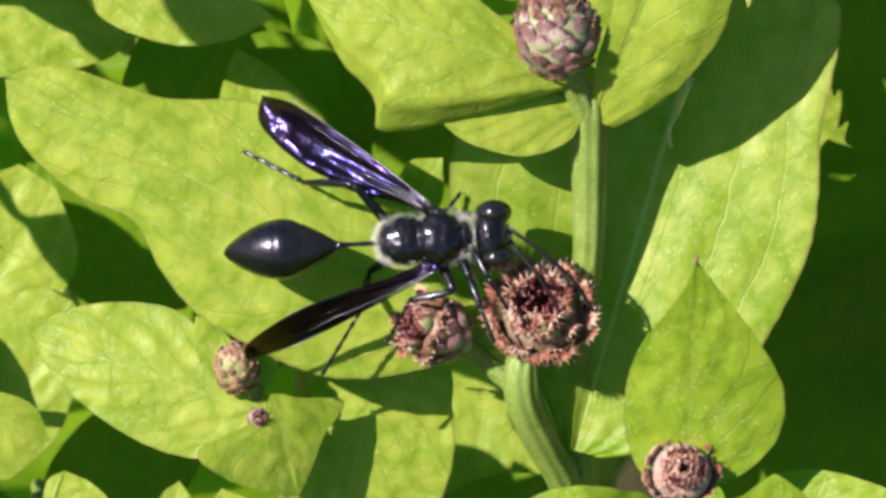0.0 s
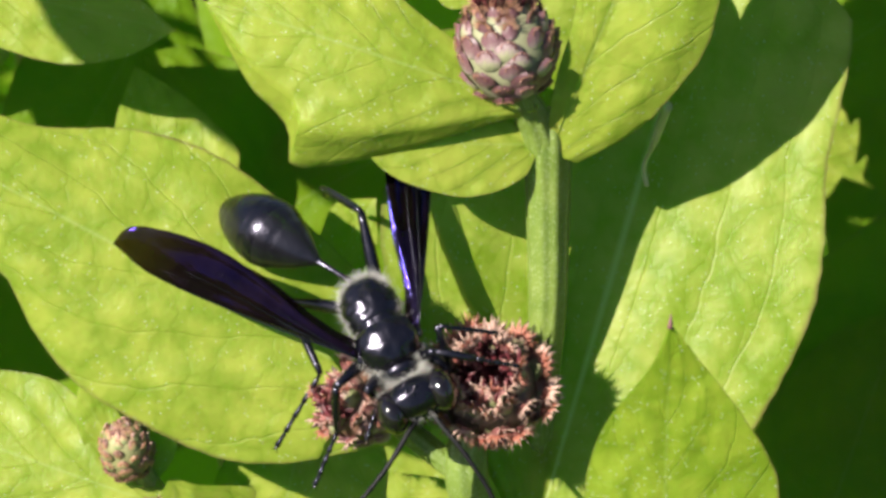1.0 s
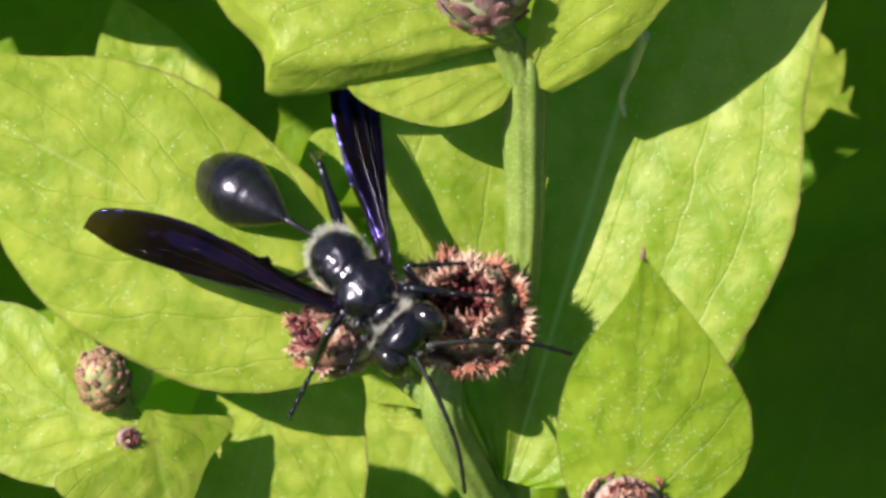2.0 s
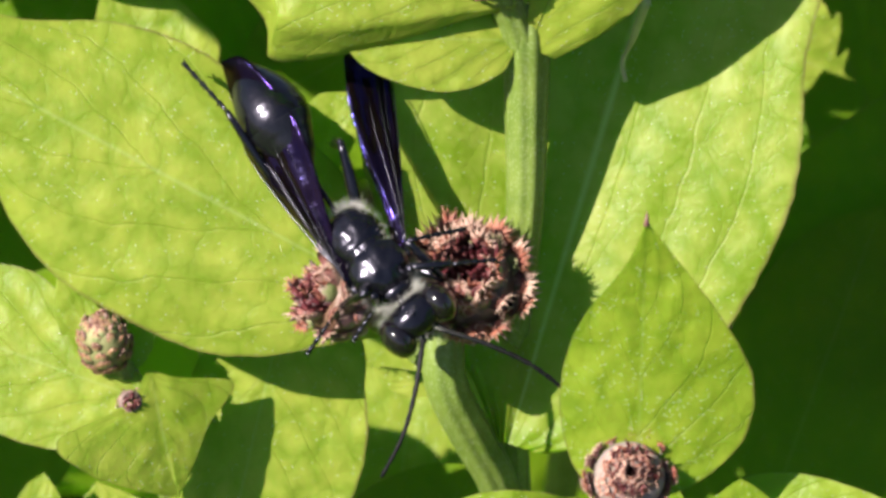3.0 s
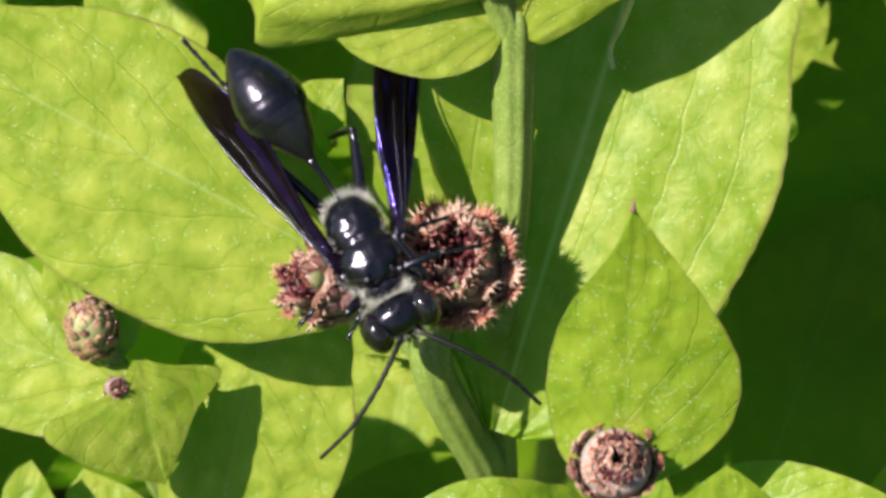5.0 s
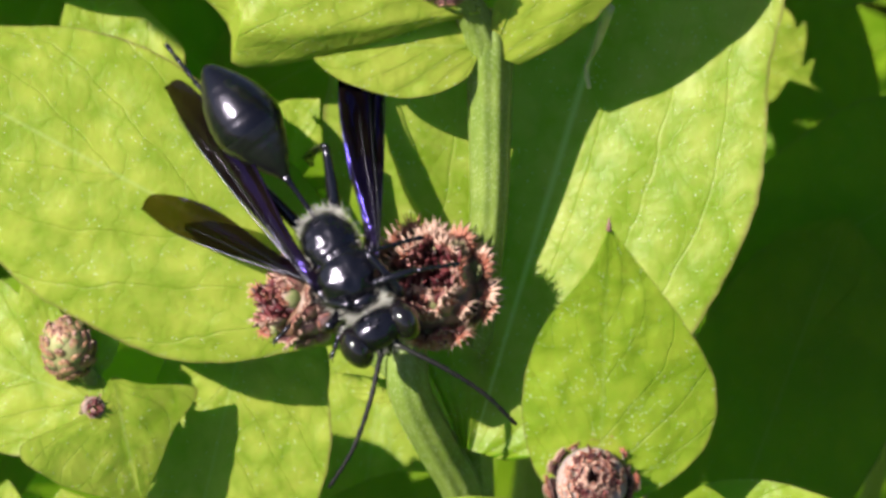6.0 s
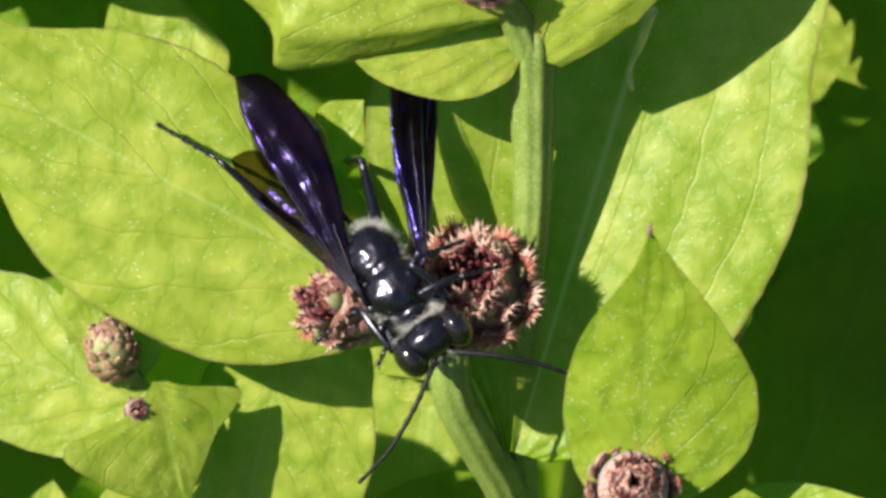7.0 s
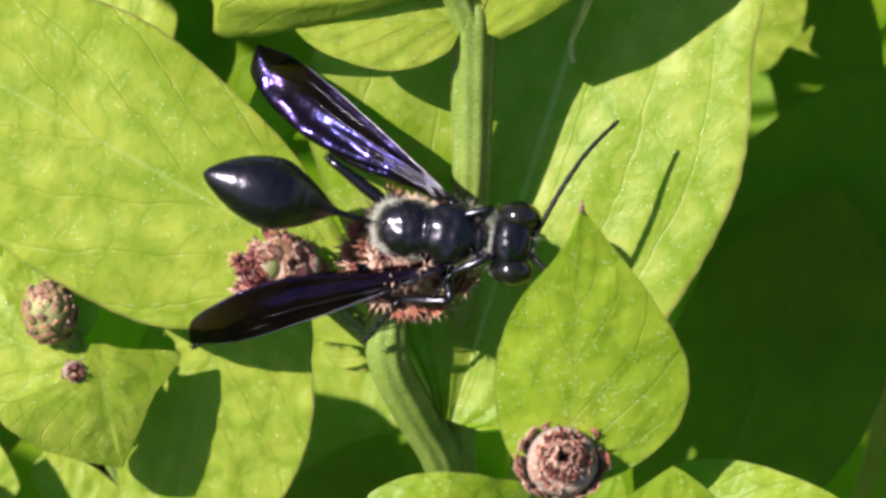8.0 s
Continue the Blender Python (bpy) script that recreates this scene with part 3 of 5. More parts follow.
# plant, base, tip, depth of the middle, half-widths on both sides (share of length, mm), droop
LEAVES = [
    ("main", (3.10, 19.20, -5.2), (-17.89, 25.93, -6.5), -7.2, [(0.12, 1.9), (0.30, 4.7), (0.52, 7.5), (0.64, 7.9), (0.65, 6.2), (0.80, 4.2), (0.94, 1.3)], [(0.24, 2.1), (0.41, 3.4), (0.59, 5.0), (0.84, 3.7)], (0.10, 0.34)),
    ("main", (4.00, 16.55, -3.0), (11.94, 36.26, -9.0), -7.8, [(0.07, 0.8), (0.21, 1.5), (0.36, 1.8), (0.49, 2.4), (0.69, 3.2)], [(-0.03, 1.2), (0.15, 4.4), (0.31, 5.8), (0.45, 6.5), (0.60, 6.1), (0.77, 5.6), (0.92, 3.5)], (-0.05, 0.02)),
    ("main", (3.11, 17.04, -3.2), (-8.08, 17.01, -4.4), -4.2, [(0.07, 2.0), (0.36, 3.3), (0.65, 2.8), (0.86, 1.7)], [(0.18, 2.7), (0.51, 3.2), (0.81, 2.6)], (0.10, 0.10)),
    ("main", (3.01, -8.60, 7.0), (14.85, 32.56, 5.0), 5.0, [(0.08, 3.5), (0.19, 8.6), (0.31, 13.3), (0.39, 15.0), (0.47, 15.6), (0.61, 15.4), (0.77, 12.5), (0.91, 7.5)], [(-0.00, 2.2), (0.02, 4.2), (0.13, 9.1), (0.29, 11.7), (0.46, 12.9), (0.57, 12.3), (0.67, 11.2), (0.77, 10.9), (0.89, 10.2), (0.92, 8.7), (0.98, 4.8)], (-0.20, -0.14)),
    ("right", (10.79, -11.64, -13.0), (10.99, 5.56, -20.0), -16.0, [(0.07, 3.2), (0.26, 4.7), (0.46, 4.8), (0.65, 3.7), (0.85, 1.1)], [(0.07, 3.5), (0.23, 6.4), (0.45, 6.9), (0.66, 4.9), (0.90, 1.5)], (0.10, 0.10)),
    ("main", (-2.95, 0.01, 4.5), (-40.87, 19.65, 3.0), 3.2, [(0.03, 2.6), (0.10, 5.0), (0.17, 7.3), (0.26, 9.0), (0.40, 9.4), (0.51, 9.0), (0.60, 7.3), (0.68, 5.0), (0.78, 5.3), (0.90, 4.2), (0.96, 2.5)], [(0.05, 1.9), (0.17, 5.0), (0.30, 6.8), (0.47, 8.1), (0.60, 7.2), (0.73, 4.5), (0.81, 3.8), (0.91, 3.1), (0.97, 1.7)], (0.12, 0.12)),
    ("left", (-20.27, -6.15, 8.0), (-39.29, 0.34, 10.0), 8.5, [(0.07, 3.6), (0.23, 5.0), (0.41, 5.3), (0.64, 4.4), (0.86, 2.5)], [(0.17, 3.2), (0.40, 4.8), (0.51, 5.4), (0.73, 4.4), (0.92, 2.2)], (0.10, 0.15)),
    ("left", (-20.22, -4.18, 8.0), (-18.26, -12.38, 9.0), 7.5, [(0.09, 1.5), (0.22, 5.0), (0.50, 3.0), (0.78, 1.4)], [(0.23, 2.3), (0.36, 6.6), (0.69, 5.0), (0.89, 2.2)], (0.50, -0.35)),
    ("left", (-22.60, -4.60, 8.6), (-26.30, 1.70, 8.2), 8.4, [(0.30, 1.3), (0.60, 1.5), (0.85, 0.8)], [(0.30, 1.2), (0.60, 1.4), (0.85, 0.8)], (0.10, 0.10)),
    ("left", (-21.60, -4.60, 8.6), (-20.30, 0.60, 8.2), 8.4, [(0.30, 0.9), (0.60, 1.0), (0.85, 0.5)], [(0.30, 0.9), (0.60, 1.0), (0.85, 0.5)], (0.10, 0.10)),
    ("low", (-11.53, 0.68, 12.0), (-15.66, -17.55, 15.0), 13.6, [(0.04, 4.7), (0.27, 6.5), (0.42, 7.3), (0.60, 7.3), (0.78, 6.3), (0.91, 3.9)], [(0.15, 3.6), (0.41, 5.1), (0.65, 5.2), (0.84, 4.0), (0.95, 2.8)], (0.05, 0.10)),
    ("low", (-5.37, -20.88, 40.0), (-2.32, 1.93, 40.0), 40.0, [(0.14, 2.8), (0.34, 5.9), (0.60, 6.7), (0.84, 4.2)], [(0.14, 3.5), (0.42, 7.0), (0.63, 7.1), (0.85, 4.4)], (0.00, 0.00)),
    ("main", (-1.30, -5.50, 9.0), (-5.88, -3.69, 9.0), 9.0, [(0.16, 0.5), (0.52, 1.0), (0.78, 0.8)], [(0.27, 0.8), (0.64, 0.5)], (0.10, 0.10)),
    ("right", (7.55, -16.47, -7.0), (-1.90, -13.18, -10.0), -10.0, [(0.54, 1.4), (0.86, 0.7)], [(0.05, 4.0), (0.30, 4.3), (0.61, 3.6), (0.83, 2.4), (0.99, 0.7)], (0.10, 0.10)),
    ("right", (17.98, -17.89, -11.0), (17.08, -10.05, -15.0), -13.5, [(0.26, 5.6), (0.48, 5.1), (0.71, 3.9), (0.82, 2.5), (0.95, 0.8)], [(0.10, 6.5), (0.26, 5.9), (0.44, 4.7), (0.68, 2.8), (0.92, 0.9)], (0.10, 0.10)),
    ("right", (16.31, -13.63, -7.0), (28.74, -13.09, -9.0), -9.0, [(0.04, 2.3), (0.12, 3.4), (0.37, 3.6), (0.62, 2.8), (0.87, 1.4)], [(0.24, 1.8), (0.58, 2.0), (0.86, 0.7)], (0.10, 0.10)),
    ("back", (-36.96, 28.86, 15.0), (-20.45, 25.17, 14.0), 15.0, [(0.46, 1.9), (0.78, 1.8)], [(0.20, 2.8), (0.38, 3.7), (0.62, 3.7), (0.84, 2.3)], (0.10, 0.10)),
    ("back", (-48.48, 28.17, 28.0), (-32.25, 24.34, 28.0), 28.0, [(0.46, 3.3), (0.77, 2.8)], [(0.33, 5.2), (0.58, 5.0), (0.81, 3.2), (0.95, 1.6)], (0.10, 0.10)),
    ("back", (-19.40, 10.60, 23.0), (-23.60, 23.40, 24.0), 23.5, [(0.47, 3.9), (0.76, 2.4), (0.90, 1.1)], [(0.39, 4.8), (0.65, 3.6), (0.80, 2.3), (0.92, 1.0)], (0.00, 0.00)),
    ("back", (-11.22, 7.31, 13.0), (-7.20, 14.20, 13.0), 13.0, [(0.28, 1.4), (0.56, 2.0), (0.82, 2.0)], [(0.35, 1.6), (0.67, 1.6), (0.88, 0.6)], (0.00, 0.00)),
    ("back", (-48.48, -2.31, 36.0), (-38.58, 12.42, 36.0), 36.0, [(0.75, 5.9), (0.96, 4.0), (1.03, 1.7)], [(0.39, 3.6), (0.62, 5.3), (0.83, 4.3)], (0.00, 0.00)),
    ("back", (-46.04, -13.26, 30.0), (-36.75, 3.34, 30.0), 30.0, [(0.71, 5.8), (0.92, 3.9), (0.99, 1.7)], [(0.34, 3.7), (0.52, 4.3), (0.85, 2.2)], (0.00, 0.00)),
    ("back", (-45.48, -4.59, 12.0), (-37.80, -7.99, 13.0), 12.0, [(0.22, 1.3), (0.52, 2.0), (0.77, 1.8)], [(0.76, 4.3), (0.96, 1.6)], (0.10, 0.10)),
    ("back", (-38.76, -16.42, 14.0), (-36.66, -10.41, 14.0), 14.0, [(0.55, 0.8), (0.83, 1.0)], [(0.82, 4.0), (0.98, 1.9)], (0.10, 0.10)),
    ("back", (-30.06, -17.95, 24.0), (-28.00, -11.31, 24.0), 24.0, [(0.74, 1.2)], [(0.58, 2.7), (0.86, 1.3)], (0.00, 0.00)),
    ("back", (-22.34, -18.09, 28.0), (-24.66, -11.98, 28.0), 28.0, [(0.79, 1.8)], [(0.17, 3.5), (0.60, 2.7)], (0.00, 0.00)),
    ("back", (18.27, 19.88, 45.0), (27.55, 16.40, 46.0), 45.0, [(-0.06, 4.9), (0.38, 4.8), (0.60, 4.3), (0.70, 3.4), (0.71, 4.3), (0.78, 2.7), (0.81, 1.1), (0.88, 1.9), (0.89, 0.5)], [(0.40, 3.6), (0.65, 2.5), (0.73, 1.5), (0.75, 0.3), (0.82, 0.1)], (0.00, 0.00)),
    ("back", (34.98, -2.67, 45.0), (30.60, 0.10, 45.0), 45.0, [(0.74, 1.0)], [(0.71, 2.8), (0.97, 2.0)], (0.00, 0.00)),
    ("main", (-0.21, 26.51, 2.0), (-4.11, 28.52, 2.0), 2.0, [(0.35, 1.5), (0.70, 1.2)], [(0.46, 0.3), (0.71, 0.7)], (0.00, 0.00)),
    ("main", (4.34, 25.43, 4.0), (6.78, 29.15, 4.0), 4.0, [(0.41, 1.0), (0.74, 1.0)], [(0.20, 1.4), (0.61, 1.1)], (0.00, 0.00)),
    ("right", (12.75, -18.29, 1.0), (12.31, -10.21, 0.0), 0.0, [(0.28, 2.2), (0.59, 2.3), (0.90, 1.6)], [(0.26, 1.9), (0.57, 2.0), (0.84, 1.6)], (0.00, 0.00)),
    # broad leaves lying in gloom, drawn with the shade-darkened blade
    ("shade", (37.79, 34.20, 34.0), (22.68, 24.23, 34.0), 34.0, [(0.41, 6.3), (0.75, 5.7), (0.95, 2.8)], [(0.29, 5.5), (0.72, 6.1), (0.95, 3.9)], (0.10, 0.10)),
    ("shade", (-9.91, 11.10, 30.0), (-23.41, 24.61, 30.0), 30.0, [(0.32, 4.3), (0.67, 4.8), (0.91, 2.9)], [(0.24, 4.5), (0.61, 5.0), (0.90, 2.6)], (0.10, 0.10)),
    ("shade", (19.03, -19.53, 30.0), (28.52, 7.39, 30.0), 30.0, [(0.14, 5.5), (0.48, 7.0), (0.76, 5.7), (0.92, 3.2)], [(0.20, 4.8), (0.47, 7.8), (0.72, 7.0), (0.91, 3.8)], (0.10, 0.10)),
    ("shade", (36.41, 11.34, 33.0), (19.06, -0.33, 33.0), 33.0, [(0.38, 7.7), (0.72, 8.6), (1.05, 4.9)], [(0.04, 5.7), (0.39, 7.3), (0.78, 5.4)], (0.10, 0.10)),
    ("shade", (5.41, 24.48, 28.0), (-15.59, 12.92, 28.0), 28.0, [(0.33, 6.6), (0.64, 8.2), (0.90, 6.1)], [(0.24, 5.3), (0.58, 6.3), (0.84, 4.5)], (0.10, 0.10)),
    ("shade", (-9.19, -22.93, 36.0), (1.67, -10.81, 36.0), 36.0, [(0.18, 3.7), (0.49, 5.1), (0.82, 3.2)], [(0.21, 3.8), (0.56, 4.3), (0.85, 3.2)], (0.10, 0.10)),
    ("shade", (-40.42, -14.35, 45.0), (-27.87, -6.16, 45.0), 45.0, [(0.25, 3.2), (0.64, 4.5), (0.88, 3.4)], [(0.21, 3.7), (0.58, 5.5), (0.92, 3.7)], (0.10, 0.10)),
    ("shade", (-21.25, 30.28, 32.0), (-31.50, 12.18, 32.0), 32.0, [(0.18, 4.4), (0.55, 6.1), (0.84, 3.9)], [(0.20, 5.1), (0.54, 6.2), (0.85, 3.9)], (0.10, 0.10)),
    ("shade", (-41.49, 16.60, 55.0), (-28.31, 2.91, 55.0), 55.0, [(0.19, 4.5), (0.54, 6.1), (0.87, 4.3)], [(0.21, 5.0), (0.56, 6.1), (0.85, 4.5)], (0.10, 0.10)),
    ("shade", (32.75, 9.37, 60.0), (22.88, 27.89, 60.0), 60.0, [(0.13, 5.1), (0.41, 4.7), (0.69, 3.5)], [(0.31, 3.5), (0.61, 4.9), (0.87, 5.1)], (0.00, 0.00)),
    # unseen leaves outside the view, added to cast shade on those behind
    ("back", (-66.00, 21.00, 5.0), (-43.80, 10.50, 4.0), 4.5, [(0.20, 3.0), (0.50, 4.2), (0.80, 3.5)], [(0.20, 3.0), (0.50, 4.2), (0.80, 3.5)], 0.10),
    ("back", (-72.00, 47.50, -37.0), (-54.00, 36.50, -38.0), -38.0, [(0.20, 2.6), (0.50, 3.4), (0.80, 3.0)], [(0.20, 2.6), (0.50, 3.4), (0.80, 3.0)], 0.10),
    ("back", (-25.00, 48.00, 6.0), (-8.00, 38.00, 4.0), 5.0, [(0.20, 4.0), (0.50, 5.5), (0.80, 4.0)], [(0.20, 4.0), (0.50, 5.5), (0.80, 4.0)], 0.10),
    ("back", (-68.00, 19.00, 31.0), (-48.50, 10.00, 29.0), 30.0, [(0.20, 4.0), (0.50, 6.0), (0.80, 4.0)], [(0.20, 4.0), (0.50, 6.0), (0.80, 4.0)], 0.10),
    ("back", (-66.00, 4.00, 21.0), (-47.50, -2.00, 20.0), 20.0, [(0.20, 4.0), (0.50, 5.5), (0.80, 4.0)], [(0.20, 4.0), (0.50, 5.5), (0.80, 4.0)], 0.10),
    ("back", (0.50, 34.50, 8.0), (19.00, 32.50, 5.0), 6.0, [(0.20, 5.0), (0.50, 7.0), (0.80, 5.0)], [(0.15, 5.0), (0.50, 6.0), (0.85, 5.0)], 0.10),
    ("back", (12.00, 42.00, 8.0), (30.00, 34.00, 5.0), 6.0, [(0.20, 5.0), (0.50, 7.0), (0.80, 5.0)], [(0.15, 5.0), (0.50, 6.0), (0.85, 5.0)], 0.10),
    ("back", (-62.00, 44.00, 12.0), (-40.00, 31.00, 7.0), 9.0, [(0.20, 4.0), (0.50, 6.0), (0.80, 4.0)], [(0.20, 4.0), (0.50, 6.0), (0.80, 4.0)], 0.10),
    ("back", (-36.00, 46.00, 14.0), (-18.00, 31.50, 10.0), 12.0, [(0.20, 4.0), (0.50, 5.0), (0.80, 4.0)], [(0.20, 4.0), (0.50, 6.0), (0.80, 4.0)], 0.10),
    ("back", (-51.50, 34.50, 10.0), (-42.50, 27.50, 8.0), 9.0, [(0.20, 2.2), (0.50, 3.0), (0.80, 2.2)], [(0.20, 2.2), (0.50, 3.0), (0.80, 2.2)], 0.10),
    ("back", (-60.50, 34.50, -4.0), (-50.50, 31.00, -5.0), -5.0, [(0.20, 2.6), (0.50, 4.4), (0.80, 3.6)], [(0.20, 2.6), (0.50, 4.4), (0.80, 3.6)], 0.10),
    # mostly hidden leaf beside the bud, placed to block a strip of light
    ("main", (6.40, 17.40, -0.5), (9.60, 31.00, -1.0), -0.8, [(0.20, 1.8), (0.50, 2.4), (0.80, 1.6)], [(0.20, 3.3), (0.50, 4.4), (0.80, 3.2)], 0.10),
    # one more unseen leaf above the view, added to shade the farthest one
    ("back", (-14.00, 37.00, 20.0), (0.00, 29.50, 20.0), 20.0, [(0.20, 3.0), (0.50, 4.5), (0.80, 3.0)], [(0.20, 3.0), (0.50, 4.0), (0.80, 2.5)], 0.10),
]
# margins that roll away from the light: leaf, left side, right side
CURLS = {0: (1.3, 0.1), 1: (0.1, 0.5), 5: (0.3, 0.3)}
for i, (which, base, tip, mid, left, right, slope) in enumerate(LEAVES):
    mat = LEAF_SHADED if which == "shade" else LEAF_ARCHED if i == 3 else LEAF_GLANDULAR if which == "right" else LEAF
    if which in ("back", "shade"):
        which = "back_right" if base[0] > 10 else "back_left" if base[1] > 5 else "back"
        bx, by, bw = base
        stem(PLANTS[which], [base, (bx, by + 1, bw + 10), (bx * 0.95, by - 20, bw + 60)], [0.35, 0.6, 0.8], "leaf_stalk")
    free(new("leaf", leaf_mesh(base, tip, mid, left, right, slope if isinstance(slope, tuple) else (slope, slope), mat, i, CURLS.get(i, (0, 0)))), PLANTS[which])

stem(PLANTS["main"], [(3.3, 19.2, -3.0), (3.75, 17.6, -2.4), (3.85, 14.0, -0.6), (3.9, 6.5, 2.5), (3.24, -2.3, 7), (3.1, -6.2, 9), (3.4, -11, 12), (3.6, -24, 20), (4, -60, 55)], [0.7, 1.42, 1.4, 1.18, 1.0, 1.0, 1.15, 1.3, 1.4])
stem(PLANTS["main"], [(1.6, 20.4, -5.4), (2.8, 18.7, -3.6), (3.7, 16.5, -2.0)], [0.95, 1.1, 1.2], "bud_stalk")
stem(PLANTS["main"], [(-0.95, -0.8, 2.4), (-1.2, -2.9, 2.9), (-0.85, -5.2, 3.9), (0.9, -8.5, 7), (2.4, -11.2, 10), (3.3, -15, 14), (3.6, -24, 20)], [1.1, 1.35, 1.35, 1.35, 1.3, 1.2, 1.2], "side_branch")
stem(PLANTS["main"], [(-6.6, 0.3, 2.6), (-4.2, -1.6, 4.0), (-1.2, -4.0, 4.2)], [0.8, 0.8, 0.8], "head_stalk")
for x, y, w, dx, dy in ((-17.89, 25.93, -6.5, -1, 0.12), (10.99, 5.56, -20.0, 0.02, 1), (14.85, 32.56, 5.0, 0.3, 1), (-8.08, 17.01, -4.4, -1, -0.1), (28.74, -13.09, -9.0, 1, -0.1)):
    v, f = tube([Vector((x - 0.3 * dx, y - 0.3 * dy, w)), Vector((x + 0.1 * dx, y + 0.1 * dy, w - 0.05)), Vector((x + 0.55 * dx, y + 0.55 * dy, w - 0.2))], [0.20, 0.13, 0.03], 8)
    tagged(free(new("leaf_point", mesh_of("leaf_point", to_world(v), f, [MUCRO])), PLANTS["right" if w < -8 else "main"]), "stiff purple-brown leaf tip")
stem(PLANTS["left"], [(-22.7, -3, 7.6), (-20.9, -6, 10), (-19.5, -12, 15), (-17.0, -16.3, 19), (-14, -26, 28), (-12, -60, 60)], [0.7, 0.7, 0.55, 0.6, 0.7, 1.0])
stem(PLANTS["right"], [(10.6, -11, -12), (11, -20, -4), (10, -60, 40)], [1.0, 1.1, 1.3])
stem(PLANTS["low"], [(-11.6, -1, 12.4), (-12.5, -10, 19), (-13, -24, 34), (-10, -60, 70)], [0.5, 0.8, 1.0, 1.3])
stem(PLANTS["back"], [(5, 20, 50), (8, -10, 75), (0, -60, 130)], [0.8, 1.2, 1.8])

v, f = tube(bend([(11.3, 19.6, -3.0), (10.6, 17.4, 0.2), (10.0, 16.0, 1.8), (10.2, 14.7, 2.2)], 20), [0.34, 0.33, 0.32, 0.31, 0.29, 0.27, 0.25, 0.22, 0.19, 0.17, 0.15, 0.14] + [0.15] * 9, 9)
tagged(free(new("tendril", mesh_of("tendril", to_world(v), f, [WITHERED])), PLANTS["main"]), "pale withered curl of leaf edge")
flower_head(PLANTS["main"], (0.25, 1.7, 1.3), (-0.10, 0.40, -0.91), 3.25, 7.4, "bristly brown seed head with a dark reddish hollow centre", 96, 3)
flower_head(PLANTS["main"], (-8.1, 0.7, 1.0), (-0.86, 0.20, -0.47), 2.4, 5.8, "smaller seed head with purple and green scales", 46, 4)
flower_head(PLANTS["main"], (1.15, 22.9, -6.2), (-0.12, 0.93, -0.35), 2.95, 6.4, "egg-shaped purple and green scaly bud with brown tuft", 78, 5, "bud")
flower_head(PLANTS["right"], (10.3, -10.0, -14.5), (0.05, 0.22, -0.97), 2.35, 5.0, "round greyish brown bud with a dark reddish tufted centre", 190, 6, "pale")
flower_head(PLANTS["left"], (-23.1, -2.4, 6.5), (-0.1, 0.65, -0.75), 1.65, 4.2, "small green bud with brown scaly top", 60, 7, "green")
flower_head(PLANTS["left"], (-21.4, -6.2, 7.2), (0.25, 0.05, -0.95), 0.85, 1.8, "tiny round pale brown bud", 22, 8, "pale")


# ---- undergrowth ----
def undergrowth():
    rnd = random.Random(21)
    verts, faces, uvs = [], [], []
    for k in range(11000):
        near = k < 900
        while True:
            if near:
                x, y, w = rnd.uniform(-170, 170), rnd.uniform(-150, 170), rnd.uniform(85, 420)
            else:
                a, r = rnd.uniform(0, 6.28), 0.15 + (2.2 if k < 5200 else 4.5) * rnd.random() ** 0.8
                q = Vector((r * math.cos(a), 0.35 + r * math.sin(a), rnd.uniform(0.02, 0.10 + 0.24 * rnd.random()))) - ORIGIN
                x, y, w = AX.dot(q) / MM, AY.dot(q) / MM, AW.dot(q) / MM
            p = at(x, y, w)
            if 0.02 < p.z < 0.46 and (w > 85 or abs(x) > 90 or abs(y) > 90) and p.z < 0.5 - 0.0001 * abs(w):
                break
        size, turn, lean = rnd.uniform(14, 34) * MM * (1 if near else 2.2 if k < 5200 else 4.0), rnd.uniform(0, 6.28), rnd.uniform(-0.5, 0.7)
        m = Matrix.Translation(p) @ Euler((lean, rnd.uniform(-0.4, 0.4), turn)).to_matrix().to_4x4()
        o = len(verts)
        for i in range(9):
            u = i / 8
            h = 0.36 * math.sin(math.pi * u ** 0.8) * size
            for j in (-1, -0.5, 0, 0.5, 1):
                verts.append(m @ Vector((size * (u - 0.1), h * j, size * (0.12 * abs(j) - 0.35 * u * u))))
                uvs.append((u, j))
        for i in range(8):
            for j in range(4):
                a = o + i * 5 + j
                faces.append((a, a + 5, a + 6, a + 1))
    # blade colour already darkened to stand for shade between the plants
    ob = new("undergrowth", mesh_of("undergrowth", verts, faces, [LEAF_SHADED], uvs))
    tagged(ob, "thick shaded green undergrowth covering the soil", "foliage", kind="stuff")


undergrowth()


# ---- wasp (its own space: +x forward, +y its left, +z its back) ----
def loft(rings, sides=18):
    """Closed skin over rings (x, z, half-width y, half-height z), in millimetres."""
    verts, faces = [], []
    for x, z, hy, hz in rings:
        for k in range(sides):
            th = 2 * math.pi * k / sides
            verts.append(Vector((x, hy * math.cos(th), z + hz * math.sin(th))))
    n = len(rings)
    for i in range(n - 1):
        for k in range(sides):
            k2 = (k + 1) % sides
            faces.append((i * sides + k, i * sides + k2, (i + 1) * sides + k2, (i + 1) * sides + k))
    faces.append(tuple(range(sides))[::-1])
    faces.append(tuple((n - 1) * sides + k for k in range(sides)))
    return verts, faces


def egg(c, hx, hy, hz, steps=12, sides=18, power=1.0):
    rings = []
    for i in range(steps + 1):
        a = math.pi * i / steps
        r = max(math.sin(a), 0.03) ** power
        rings.append((c[0] - hx * math.cos(a), c[2], hy * r, hz * r))
    v, f = loft(rings, sides)
    return [p + Vector((0, c[1], 0)) for p in v], f


